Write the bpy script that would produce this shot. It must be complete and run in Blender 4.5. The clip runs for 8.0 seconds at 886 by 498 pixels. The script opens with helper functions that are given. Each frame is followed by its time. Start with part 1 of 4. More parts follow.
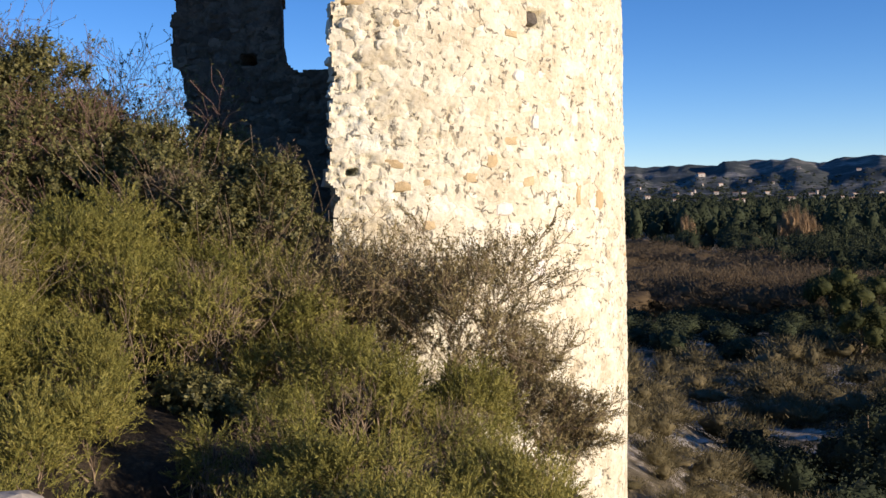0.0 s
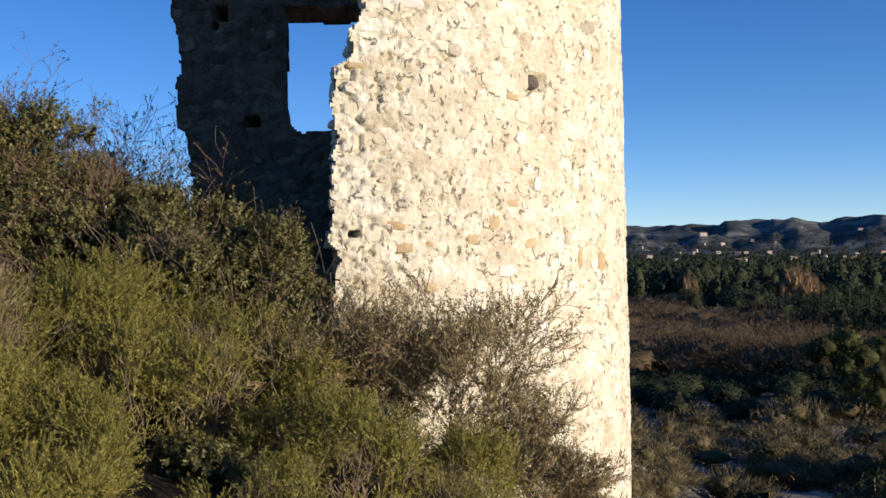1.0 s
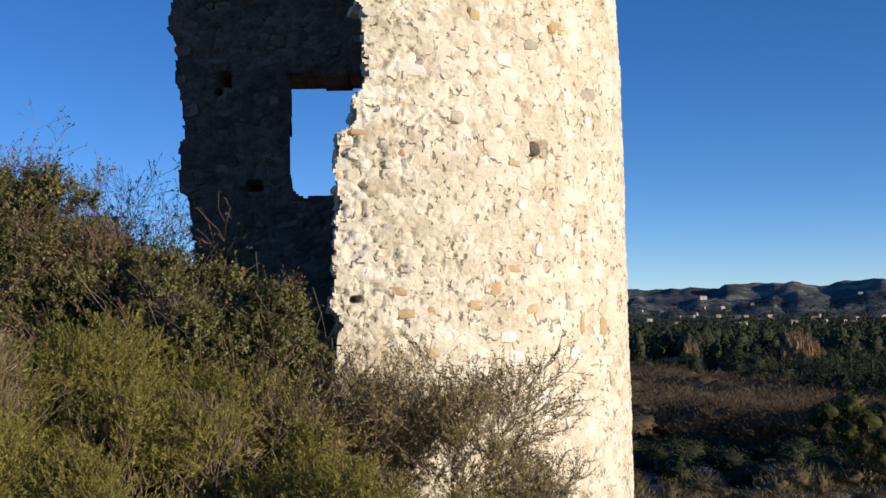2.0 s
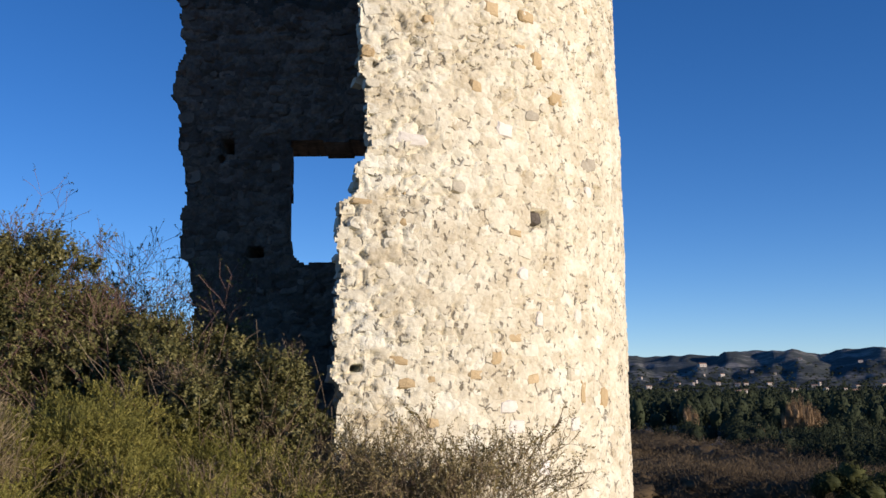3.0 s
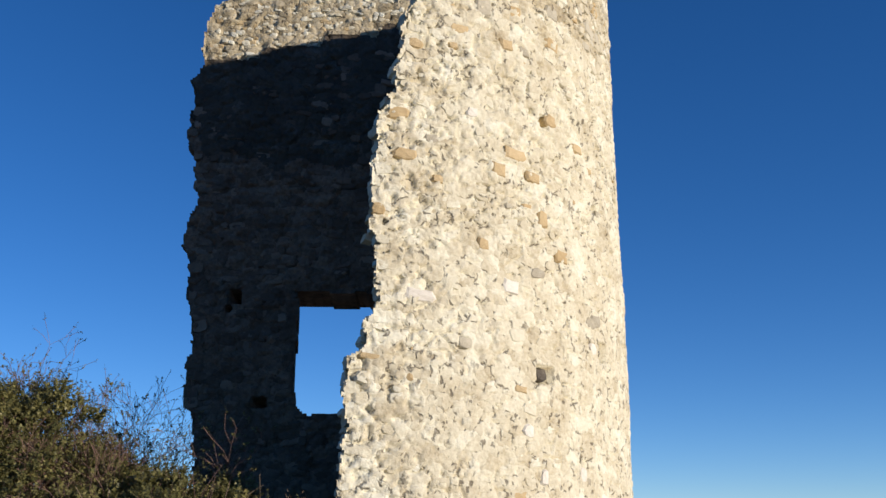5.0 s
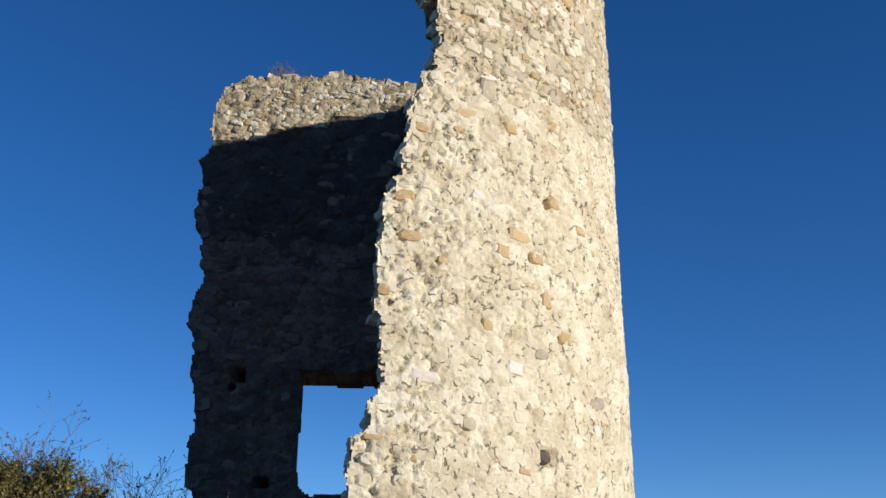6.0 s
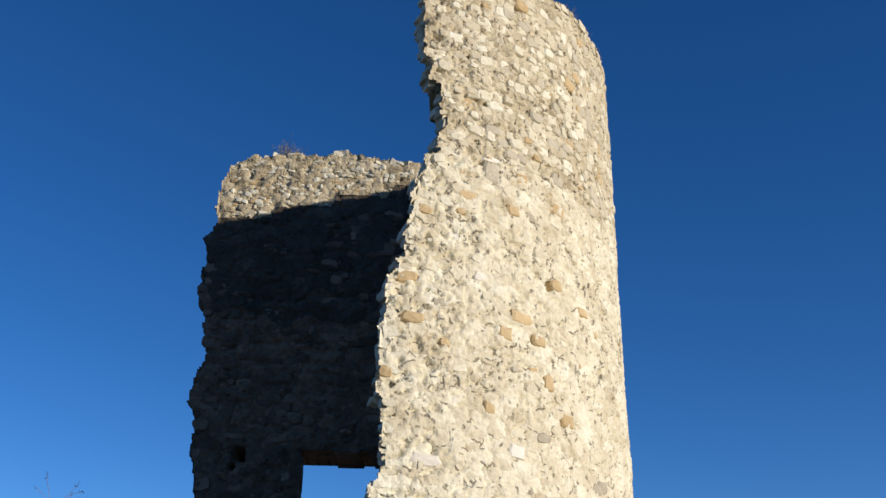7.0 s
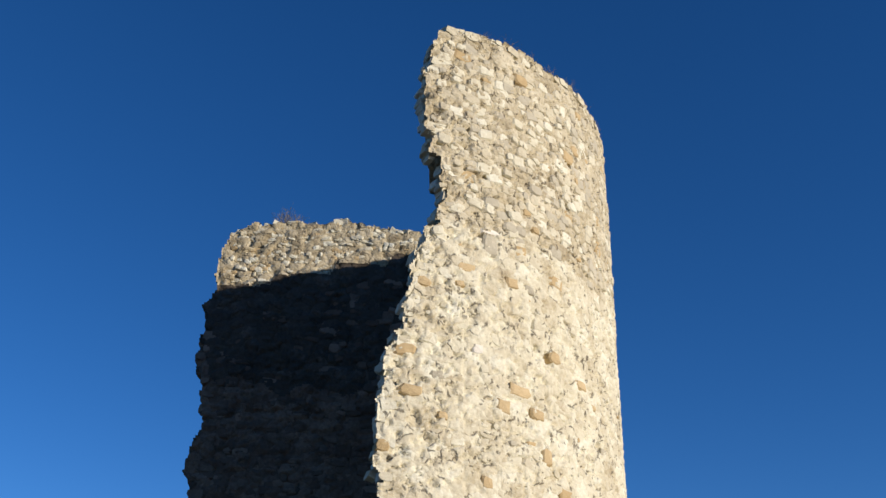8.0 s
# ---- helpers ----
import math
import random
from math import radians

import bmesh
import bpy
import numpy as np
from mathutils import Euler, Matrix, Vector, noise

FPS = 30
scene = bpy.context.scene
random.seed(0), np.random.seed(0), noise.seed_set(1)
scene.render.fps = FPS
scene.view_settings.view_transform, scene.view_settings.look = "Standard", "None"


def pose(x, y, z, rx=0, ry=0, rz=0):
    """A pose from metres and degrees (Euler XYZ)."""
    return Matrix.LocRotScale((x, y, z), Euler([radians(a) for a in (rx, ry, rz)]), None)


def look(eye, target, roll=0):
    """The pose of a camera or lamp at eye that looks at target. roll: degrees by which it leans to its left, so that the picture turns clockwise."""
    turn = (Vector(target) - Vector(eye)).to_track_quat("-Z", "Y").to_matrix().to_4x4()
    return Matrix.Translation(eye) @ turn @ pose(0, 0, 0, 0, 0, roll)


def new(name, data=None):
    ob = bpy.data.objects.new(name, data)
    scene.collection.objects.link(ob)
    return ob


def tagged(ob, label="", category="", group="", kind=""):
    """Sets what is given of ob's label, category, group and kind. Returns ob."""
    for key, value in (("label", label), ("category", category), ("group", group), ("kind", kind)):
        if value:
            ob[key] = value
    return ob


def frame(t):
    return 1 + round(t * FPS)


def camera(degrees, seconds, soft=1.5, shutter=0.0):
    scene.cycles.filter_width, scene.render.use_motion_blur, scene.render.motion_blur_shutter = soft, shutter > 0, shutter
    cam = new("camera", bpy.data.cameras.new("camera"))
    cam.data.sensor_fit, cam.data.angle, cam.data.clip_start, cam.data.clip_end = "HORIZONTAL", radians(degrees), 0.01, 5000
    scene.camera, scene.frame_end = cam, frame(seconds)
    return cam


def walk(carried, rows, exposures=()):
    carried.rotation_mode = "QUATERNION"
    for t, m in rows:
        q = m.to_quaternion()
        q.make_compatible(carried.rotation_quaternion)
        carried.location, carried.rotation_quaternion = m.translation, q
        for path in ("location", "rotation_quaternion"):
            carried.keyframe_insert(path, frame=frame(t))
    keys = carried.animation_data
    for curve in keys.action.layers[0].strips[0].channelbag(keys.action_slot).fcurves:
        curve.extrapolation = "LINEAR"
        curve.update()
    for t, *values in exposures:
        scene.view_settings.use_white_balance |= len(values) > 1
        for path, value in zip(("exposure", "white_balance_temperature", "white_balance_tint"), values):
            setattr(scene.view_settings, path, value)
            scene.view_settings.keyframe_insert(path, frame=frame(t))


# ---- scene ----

# The world's origin is the first eye; y points ahead, x to the right.
cam = camera(44.85, 8.0)
PATH = [
    (0.0, 0.000, 0.001, 0.000, 0.000, -2.699, -1.200),
    (0.5, 0.006, 0.000, 0.016, -0.041, -1.218, -1.151),
    (1.0, 0.004, 0.005, 0.032, -0.057, 0.438, -1.096),
    (1.5, -0.008, 0.006, 0.045, -0.027, 2.121, -1.060),
    (3.0, -0.042, -0.009, 0.105, 0.121, 7.263, -0.564),
    (3.5, -0.055, -0.040, 0.125, 0.164, 9.155, -0.326),
    (4.0, -0.065, -0.058, 0.140, 0.157, 11.145, -0.142),
    (4.5, -0.087, -0.089, 0.158, 0.140, 13.126, 0.077),
    (6.0, -0.124, -0.257, 0.189, -0.144, 19.224, 0.676),
    (6.5, -0.123, -0.280, 0.214, -0.264, 21.260, 0.896),
    (7.0, -0.112, -0.306, 0.266, -0.411, 23.180, 1.145),
    (7.5, -0.103, -0.339, 0.318, -0.490, 25.045, 1.385),
    (8.0, -0.109, -0.376, 0.357, -0.457, 26.552, 1.563),
]
EXPOSURES = [(0.0, 0.6, 6900, 16), (1.5, 0.42, 6700, 15), (3.0, 0.34, 6600, 15), (4.5, 0.28, 6500, 12), (6.5, 0.2, 6500, 10), (8.0, 0.2, 6500, 10)]
walk(cam, [(t, pose(x, y, z, 90 + pitch, 0, -yaw) @ pose(0, 0, 0, 0, 0, roll)) for t, x, y, z, yaw, pitch, roll in PATH], EXPOSURES)

# ---- light: a low winter sun from the right, a clear deep-blue sky ----
SUN_SIDE, SUN_HIGH = 60.0, 9.0      # degrees from straight behind the first eye towards its right; elevation
sun_way = Vector((-math.sin(radians(SUN_SIDE)) * math.cos(radians(SUN_HIGH)), math.cos(radians(SUN_SIDE)) * math.cos(radians(SUN_HIGH)), -math.sin(radians(SUN_HIGH))))
world = bpy.data.worlds.new("world")
scene.world = world
world.use_nodes = True
wn = world.node_tree.nodes
sky = wn.new("ShaderNodeTexSky")
sky.sky_type, sky.sun_disc = "NISHITA", False
sky.sun_elevation, sky.sun_rotation = radians(SUN_HIGH + 9), radians(180 - SUN_SIDE)
sky.air_density, sky.dust_density, sky.ozone_density, sky.altitude = 0.75, 0.0, 4.0, 1200
deep = wn.new("ShaderNodeHueSaturation")
deep.inputs["Saturation"].default_value, deep.inputs["Hue"].default_value = 1.2, 0.506
world.node_tree.links.new(sky.outputs[0], deep.inputs["Color"])
world.node_tree.links.new(deep.outputs[0], wn["Background"].inputs[0])
wn["Background"].inputs[1].default_value = 0.106
sun = new("sun", bpy.data.lights.new("sun", "SUN"))
sun.data.energy, sun.data.angle, sun.data.color = 4.5, radians(0.5), (1.0, 0.87, 0.73)
sun.matrix_world = look(-sun_way * 50, (0, 0, 0))


# ---- materials ----
def material(name, stops, scale=4.0, fine=40.0, rough=0.9, bump=0.3, bump_scale=60.0, random_amount=0.0, island=False, translucent=0.0, depth=0.01, cell=0.0, dirt_and_shade=0.6):
    """Colour ramp over two sizes of noise, shifted piece by piece; fine bump."""
    m = bpy.data.materials.new(name)
    m.use_nodes = True
    nt = m.node_tree
    n, l = nt.nodes, nt.links
    b = n["Principled BSDF"]
    b.inputs["Roughness"].default_value = rough
    b.inputs["Specular IOR Level"].default_value = 0.2
    co = n.new("ShaderNodeTexCoord").outputs["Object"]

    def tex(s, detail, rg):
        t = n.new("ShaderNodeTexNoise")
        t.inputs["Scale"].default_value, t.inputs["Detail"].default_value, t.inputs["Roughness"].default_value = s, detail, rg
        l.new(co, t.inputs["Vector"])
        return t.outputs[0]

    def math_node(op, a, c):
        k = n.new("ShaderNodeMath")
        k.operation = op
        for i, v in enumerate((a, c)):
            if isinstance(v, (int, float)):
                k.inputs[i].default_value = v
            else:
                l.new(v, k.inputs[i])
        return k.outputs[0]

    big, small = tex(scale, 3, 0.6), tex(fine, 4, 0.65)
    mix = math_node("ADD", math_node("MULTIPLY", big, 0.55), math_node("MULTIPLY", small, 0.45))
    mix = math_node("ADD", math_node("MULTIPLY", math_node("SUBTRACT", mix, 0.5), 2.0), 0.5)
    if random_amount:
        if island:
            rnd = n.new("ShaderNodeNewGeometry").outputs["Random Per Island"]
        else:
            rnd = n.new("ShaderNodeObjectInfo").outputs["Random"]
        mix = math_node("ADD", math_node("MULTIPLY", mix, 1 - random_amount), math_node("MULTIPLY", rnd, random_amount))
    if cell:
        # stones under the lime: cells with a tone each, cracks dark with earth and shadow along part of their borders
        warp = n.new("ShaderNodeTexNoise")
        warp.inputs["Scale"].default_value, warp.inputs["Detail"].default_value = 9.0, 3.0
        l.new(co, warp.inputs["Vector"])
        add = n.new("ShaderNodeMixRGB")
        add.blend_type = "LINEAR_LIGHT"
        add.inputs[0].default_value = 0.07
        l.new(co, add.inputs[1])
        l.new(warp.outputs["Color"], add.inputs[2])
        squash = n.new("ShaderNodeMapping")
        squash.inputs["Scale"].default_value = (1.0, 1.0, 1.45)
        l.new(add.outputs[0], squash.inputs["Vector"])
        edge, tone = n.new("ShaderNodeTexVoronoi"), n.new("ShaderNodeTexVoronoi")
        edge.feature = "DISTANCE_TO_EDGE"
        for vor in (edge, tone):
            vor.inputs["Scale"].default_value = cell
            l.new(squash.outputs[0], vor.inputs["Vector"])
        grey = n.new("ShaderNodeRGBToBW")
        l.new(tone.outputs["Color"], grey.inputs[0])
        mix = math_node("ADD", math_node("MULTIPLY", mix, 0.68), math_node("MULTIPLY", grey.outputs[0], 0.32))

        def between(v, lo, hi):
            k = n.new("ShaderNodeMapRange")
            k.inputs["From Min"].default_value, k.inputs["From Max"].default_value = lo, hi
            l.new(v, k.inputs["Value"])
            return k.outputs[0]

        open_joint = between(tex(7.0, 2, 0.5), 0.57, 0.63)
        crack = math_node("MULTIPLY", math_node("SUBTRACT", 1.0, between(edge.outputs["Distance"], 0.01, 0.085)), open_joint)
        # dark flecks painted for the small shadows under stone edges
        tall = n.new("ShaderNodeMapping")
        tall.inputs["Rotation"].default_value, tall.inputs["Scale"].default_value = (0.0, 0.35, 0.0), (1.1, 1.1, 0.75)
        l.new(co, tall.inputs["Vector"])
        pock = n.new("ShaderNodeTexNoise")
        pock.inputs["Scale"].default_value, pock.inputs["Detail"].default_value = 13.0, 3.0
        l.new(tall.outputs[0], pock.inputs["Vector"])
        shadow_speck = math_node("MULTIPLY", between(pock.outputs[0], 0.60, 0.655), between(tex(2.3, 2, 0.5), 0.44, 0.60))
        soil_and_shade = math_node("MULTIPLY", math_node("MAXIMUM", crack, math_node("MULTIPLY", shadow_speck, 1.0)), dirt_and_shade)
        relief_height = math_node("SUBTRACT", math_node("MULTIPLY", between(edge.outputs["Distance"], 0.0, 0.12), 0.25), soil_and_shade)
    ramp = n.new("ShaderNodeValToRGB")
    e = ramp.color_ramp.elements
    while len(e) < len(stops):
        e.new(0.5)
    for k, (at, c) in zip(e, stops):
        k.position, k.color = at, (*c, 1)
    l.new(mix, ramp.inputs[0])
    colour = ramp.outputs[0]
    if cell:
        dark = n.new("ShaderNodeMixRGB")
        l.new(soil_and_shade, dark.inputs[0])
        l.new(ramp.outputs[0], dark.inputs[1])
        dark.inputs[2].default_value = (0.09, 0.075, 0.055, 1)
        colour = dark.outputs[0]
    l.new(colour, b.inputs["Base Color"])
    if bump:
        bn = n.new("ShaderNodeBump")
        bn.inputs["Strength"].default_value, bn.inputs["Distance"].default_value = bump, depth
        height = tex(bump_scale, 5, 0.7)
        if cell:
            height = math_node("ADD", math_node("MULTIPLY", height, 0.8), relief_height)
        l.new(height, bn.inputs["Height"])
        l.new(bn.outputs[0], b.inputs["Normal"])
    if translucent:
        t = n.new("ShaderNodeBsdfTranslucent")
        l.new(ramp.outputs[0], t.inputs[0])
        mx = n.new("ShaderNodeMixShader")
        mx.inputs[0].default_value = translucent
        l.new(b.outputs[0], mx.inputs[1])
        l.new(t.outputs[0], mx.inputs[2])
        l.new(mx.outputs[0], n["Material Output"].inputs[0])
    return m


MORTAR = material("lime_mortar", [(0.12, (0.332, 0.275, 0.172)), (0.34, (0.515, 0.461, 0.325)), (0.55, (0.634, 0.597, 0.450)), (0.85, (0.767, 0.764, 0.635))], 2.2, 20, 0.95, 0.8, 26, depth=0.025, cell=4.6, dirt_and_shade=0.75)
WASHED = material("washed_mortar", [(0.15, (0.286, 0.238, 0.150)), (0.45, (0.466, 0.409, 0.280)), (0.85, (0.678, 0.627, 0.471))], 2.0, 18, 0.95, 0.9, 22, depth=0.03, cell=4.8, dirt_and_shade=0.8)
STONE = material("limestone", [(0.05, (0.386, 0.338, 0.240)), (0.3, (0.525, 0.477, 0.345)), (0.65, (0.634, 0.605, 0.465)), (0.95, (0.772, 0.774, 0.660))], 6, 30, 0.9, 0.85, 22, 0.5, True, depth=0.02)
STONE_ONE = material("limestone_piece", [(0.05, (0.396, 0.348, 0.245)), (0.3, (0.554, 0.507, 0.370)), (0.65, (0.663, 0.635, 0.495)), (0.95, (0.782, 0.789, 0.680))], 1.5, 5, 0.9, 0.7, 5, 0.5, depth=0.025)
# inner wall stones, their shade put into the colour
INNER_STONE_SHADED = material("inner_stone_shaded", [(0.05, (0.086, 0.062, 0.044)), (0.5, (0.165, 0.117, 0.083)), (0.95, (0.328, 0.237, 0.170))], 5, 30, 0.95, 0.8, 22, 0.6, True, depth=0.02)
TAN = material("ochre_stone", [(0.15, (0.385, 0.285, 0.145)), (0.85, (0.610, 0.480, 0.282))], 1.5, 8, 0.9, 0.9, 7, 0.4, depth=0.02)
WHITE = material("white_stone", [(0.2, (0.60, 0.565, 0.48)), (0.8, (0.75, 0.72, 0.63))], 1.5, 6, 0.85, 0.7, 5, 0.3, depth=0.02)
DARKSTONE = material("dark_grey_stone", [(0.2, (0.06, 0.052, 0.042)), (0.8, (0.13, 0.115, 0.095))], 1.5, 6, 0.95, 0.8, 6, depth=0.02)
GREY = material("grey_stone", [(0.2, (0.327, 0.297, 0.222)), (0.8, (0.515, 0.477, 0.365))], 1.5, 8, 0.9, 0.9, 7, 0.4, depth=0.02)
# lit tone of the inner wall, for its sunlit top
EARTHY_LIT = material("earthy_lit_mortar", [(0.2, (0.244, 0.198, 0.120)), (0.5, (0.435, 0.372, 0.244)), (0.85, (0.636, 0.572, 0.412))], 2.0, 18, 0.95, 0.9, 22, depth=0.03, cell=5.0, dirt_and_shade=0.75)
# shaded tone of the same wall, darkened in the colour itself
INNER_SHADED = material("inner_masonry_shaded", [(0.15, (0.077, 0.054, 0.039)), (0.45, (0.157, 0.111, 0.079)), (0.85, (0.328, 0.236, 0.168))], 1.0, 14, 0.95, 0.9, 22, depth=0.03, cell=3.4, dirt_and_shade=0.6)
INNER_DARKER = material("inner_masonry_darker", [(0.2, (0.050, 0.042, 0.033)), (0.6, (0.095, 0.080, 0.062)), (0.9, (0.190, 0.162, 0.126))], 1.6, 14, 0.95, 0.9, 22, depth=0.03, cell=3.4, dirt_and_shade=0.6)
EARTH = material("dry_ground", [(0.28, (0.075, 0.062, 0.036)), (0.42, (0.15, 0.125, 0.08)), (0.52, (0.25, 0.215, 0.16)), (0.60, (0.42, 0.385, 0.32))], 0.22, 2.6, 0.95, 1.0, 5, depth=0.12)
# litter brown, darkened to stand for the shade between the shrubs
LITTER_SHADE = material("litter_shade", [(0.3, (0.028, 0.021, 0.013)), (0.6, (0.055, 0.042, 0.027)), (0.8, (0.11, 0.09, 0.06))], 2.0, 20, 0.95, 1.0, 25, depth=0.04)
# woodland tone with some distance haze mixed in: lighter and bluer
HAZY_WOODED = material("hazy_wooded_hills", [(0.3, (0.036, 0.045, 0.042)), (0.52, (0.072, 0.084, 0.075)), (0.62, (0.128, 0.132, 0.112)), (0.72, (0.272, 0.261, 0.230))], 0.006, 0.05, 0.95, 0.8, 0.06, depth=6.0)
ROCK = material("pale_rock", [(0.2, (0.28, 0.25, 0.20)), (0.8, (0.50, 0.46, 0.39))], 2, 9, 0.9, 0.8, 12)
ROSEMARY = material("rosemary_leaves", [(0.1, (0.070, 0.072, 0.013)), (0.5, (0.191, 0.183, 0.044)), (0.9, (0.387, 0.326, 0.085))], 1.2, 12, 0.6, 0, 1, 0.4, True, 0.12)
SCRUBLEAF = material("scrub_leaves", [(0.1, (0.055, 0.048, 0.022)), (0.5, (0.115, 0.096, 0.045)), (0.9, (0.20, 0.16, 0.082))], 0.3, 3, 0.7, 0, 1, 0.4, True, 0.15)
OAKLEAF = material("oak_leaves", [(0.1, (0.056, 0.060, 0.022)), (0.5, (0.130, 0.126, 0.044)), (0.9, (0.275, 0.245, 0.096))], 1.5, 12, 0.45, 0, 1, 0.5, True, 0.12)
GREYLEAF = material("grey_leaves", [(0.1, (0.119, 0.098, 0.043)), (0.5, (0.237, 0.195, 0.086)), (0.9, (0.425, 0.342, 0.168))], 1.5, 12, 0.6, 0, 1, 0.5, True, 0.2)
TWIG = material("grey_twigs", [(0.2, (0.127, 0.090, 0.055)), (0.8, (0.322, 0.249, 0.165))], 3, 30, 0.9, 0, 1, 0.5, True)
REDTWIG = material("red_brown_twigs", [(0.2, (0.115, 0.068, 0.055)), (0.8, (0.29, 0.185, 0.150))], 3, 30, 0.9, 0, 1, 0.5, True)
DRYGRASS = material("dry_grass", [(0.2, (0.20, 0.16, 0.09)), (0.8, (0.36, 0.29, 0.17))], 3, 30, 0.9, 0, 1, 0.5, True, 0.2)
BAREWOOD = material("bare_wood_crowns", [(0.2, (0.098, 0.072, 0.041)), (0.8, (0.178, 0.131, 0.076))], 0.06, 0.6, 0.9, 0, 1, 0.2, True, 0.35)
FARGREEN = material("far_green", [(0.2, (0.014, 0.021, 0.011)), (0.8, (0.042, 0.053, 0.024))], 0.05, 0.6, 0.9, 0, 1, 0.5, True)
PINE = material("pine_needles", [(0.2, (0.015, 0.022, 0.006)), (0.8, (0.065, 0.069, 0.018))], 0.3, 3, 0.8, 0, 1, 0.5, True)
ORANGE = material("autumn_poplar", [(0.2, (0.17, 0.112, 0.058)), (0.8, (0.31, 0.215, 0.118))], 0.1, 1, 0.9, 0, 1, 0.5, True)
PLASTER = material("pale_plaster", [(0.2, (0.34, 0.31, 0.27)), (0.8, (0.56, 0.52, 0.46))], 0.5, 3, 0.9, 0.1, 5)
TILE = material("clay_roof", [(0.2, (0.30, 0.17, 0.11)), (0.8, (0.45, 0.29, 0.20))], 0.5, 3, 0.9, 0.1, 5)
DARKPANE = material("dark_window", [(0.2, (0.02, 0.02, 0.02)), (0.8, (0.04, 0.04, 0.04))], 0.5, 3, 0.3, 0, 1)


# ---- mesh helpers ----
rng = np.random.default_rng(7)


def mesh_from(name, verts, faces, mat, smooth=False):
    """A mesh from arrays of vertices and of three- or four-sided faces."""
    verts, faces = np.asarray(verts, dtype=np.float32), np.asarray(faces, dtype=np.int32)
    me = bpy.data.meshes.new(name)
    n, k = faces.shape
    me.vertices.add(len(verts))
    me.vertices.foreach_set("co", verts.ravel())
    me.loops.add(n * k)
    me.loops.foreach_set("vertex_index", faces.ravel())
    me.polygons.add(n)
    me.polygons.foreach_set("loop_start", np.arange(0, n * k, k, dtype=np.int32))
    if smooth:
        me.polygons.foreach_set("use_smooth", np.ones(n, dtype=bool))
    me.update(calc_edges=True)
    me.validate()
    me.materials.append(mat)
    return me


def part_mesh(name, verts, faces, mat, parent, label="", smooth=False):
    ob = new(name, mesh_from(name, verts, faces, mat, smooth))
    ob.parent = parent
    return tagged(ob, label)


def part(name, bm, mat, parent, label=""):
    me = bpy.data.meshes.new(name)
    bm.to_mesh(me)
    bm.free()
    me.materials.append(mat)
    ob = new(name, me)
    ob.parent = parent
    return tagged(ob, label)


def thing(name, at, label, category, group="", kind=""):
    ob = new(name)
    ob.location = at
    return tagged(ob, label, category, group, kind)


def lattice(seed, n=64):
    return np.random.default_rng(seed).random((n, n))


def noise2(u, v, seed):
    """Smooth value noise in two directions, 0 to 1."""
    g = lattice(seed)
    n = len(g)
    iu, iv = np.floor(u).astype(int), np.floor(v).astype(int)
    fu, fv = u - iu, v - iv
    fu, fv = fu * fu * (3 - 2 * fu), fv * fv * (3 - 2 * fv)
    a, b = g[iu % n, iv % n], g[(iu + 1) % n, iv % n]
    c, d = g[iu % n, (iv + 1) % n], g[(iu + 1) % n, (iv + 1) % n]
    return (a * (1 - fu) + b * fu) * (1 - fv) + (c * (1 - fu) + d * fu) * fv


def fractal(u, v, seed, octaves=4):
    total, amp = 0, 0.5
    for k in range(octaves):
        total = total + amp * noise2(u * 2 ** k + 3.7 * k, v * 2 ** k + 1.9 * k, seed + k)
        amp *= 0.5
    return total


def cells(u, v, seed):
    """Irregular cells of size 1: distance to the border between the nearest two, and the nearest one's random number."""
    g1, g2, g3 = lattice(seed), lattice(seed + 1), lattice(seed + 2)
    n = len(g1)
    iu, iv = np.floor(u).astype(int), np.floor(v).astype(int)
    f1, f2, who = np.full(u.shape, 9.0), np.full(u.shape, 9.0), np.zeros(u.shape)
    for du in (-1, 0, 1):
        for dv in (-1, 0, 1):
            cu, cv = iu + du, iv + dv
            px, py = cu + 0.1 + 0.8 * g1[cu % n, cv % n], cv + 0.15 + 0.7 * g2[cu % n, cv % n]
            d = np.hypot(u - px, v - py)
            near = d < f1
            f2 = np.where(near, f1, np.minimum(f2, d))
            who = np.where(near, g3[cu % n, cv % n], who)
            f1 = np.where(near, d, f1)
    return f2 - f1, who


def step_smooth(a, b, x):
    t = np.clip((x - a) / (b - a), 0, 1)
    return t * t * (3 - 2 * t)


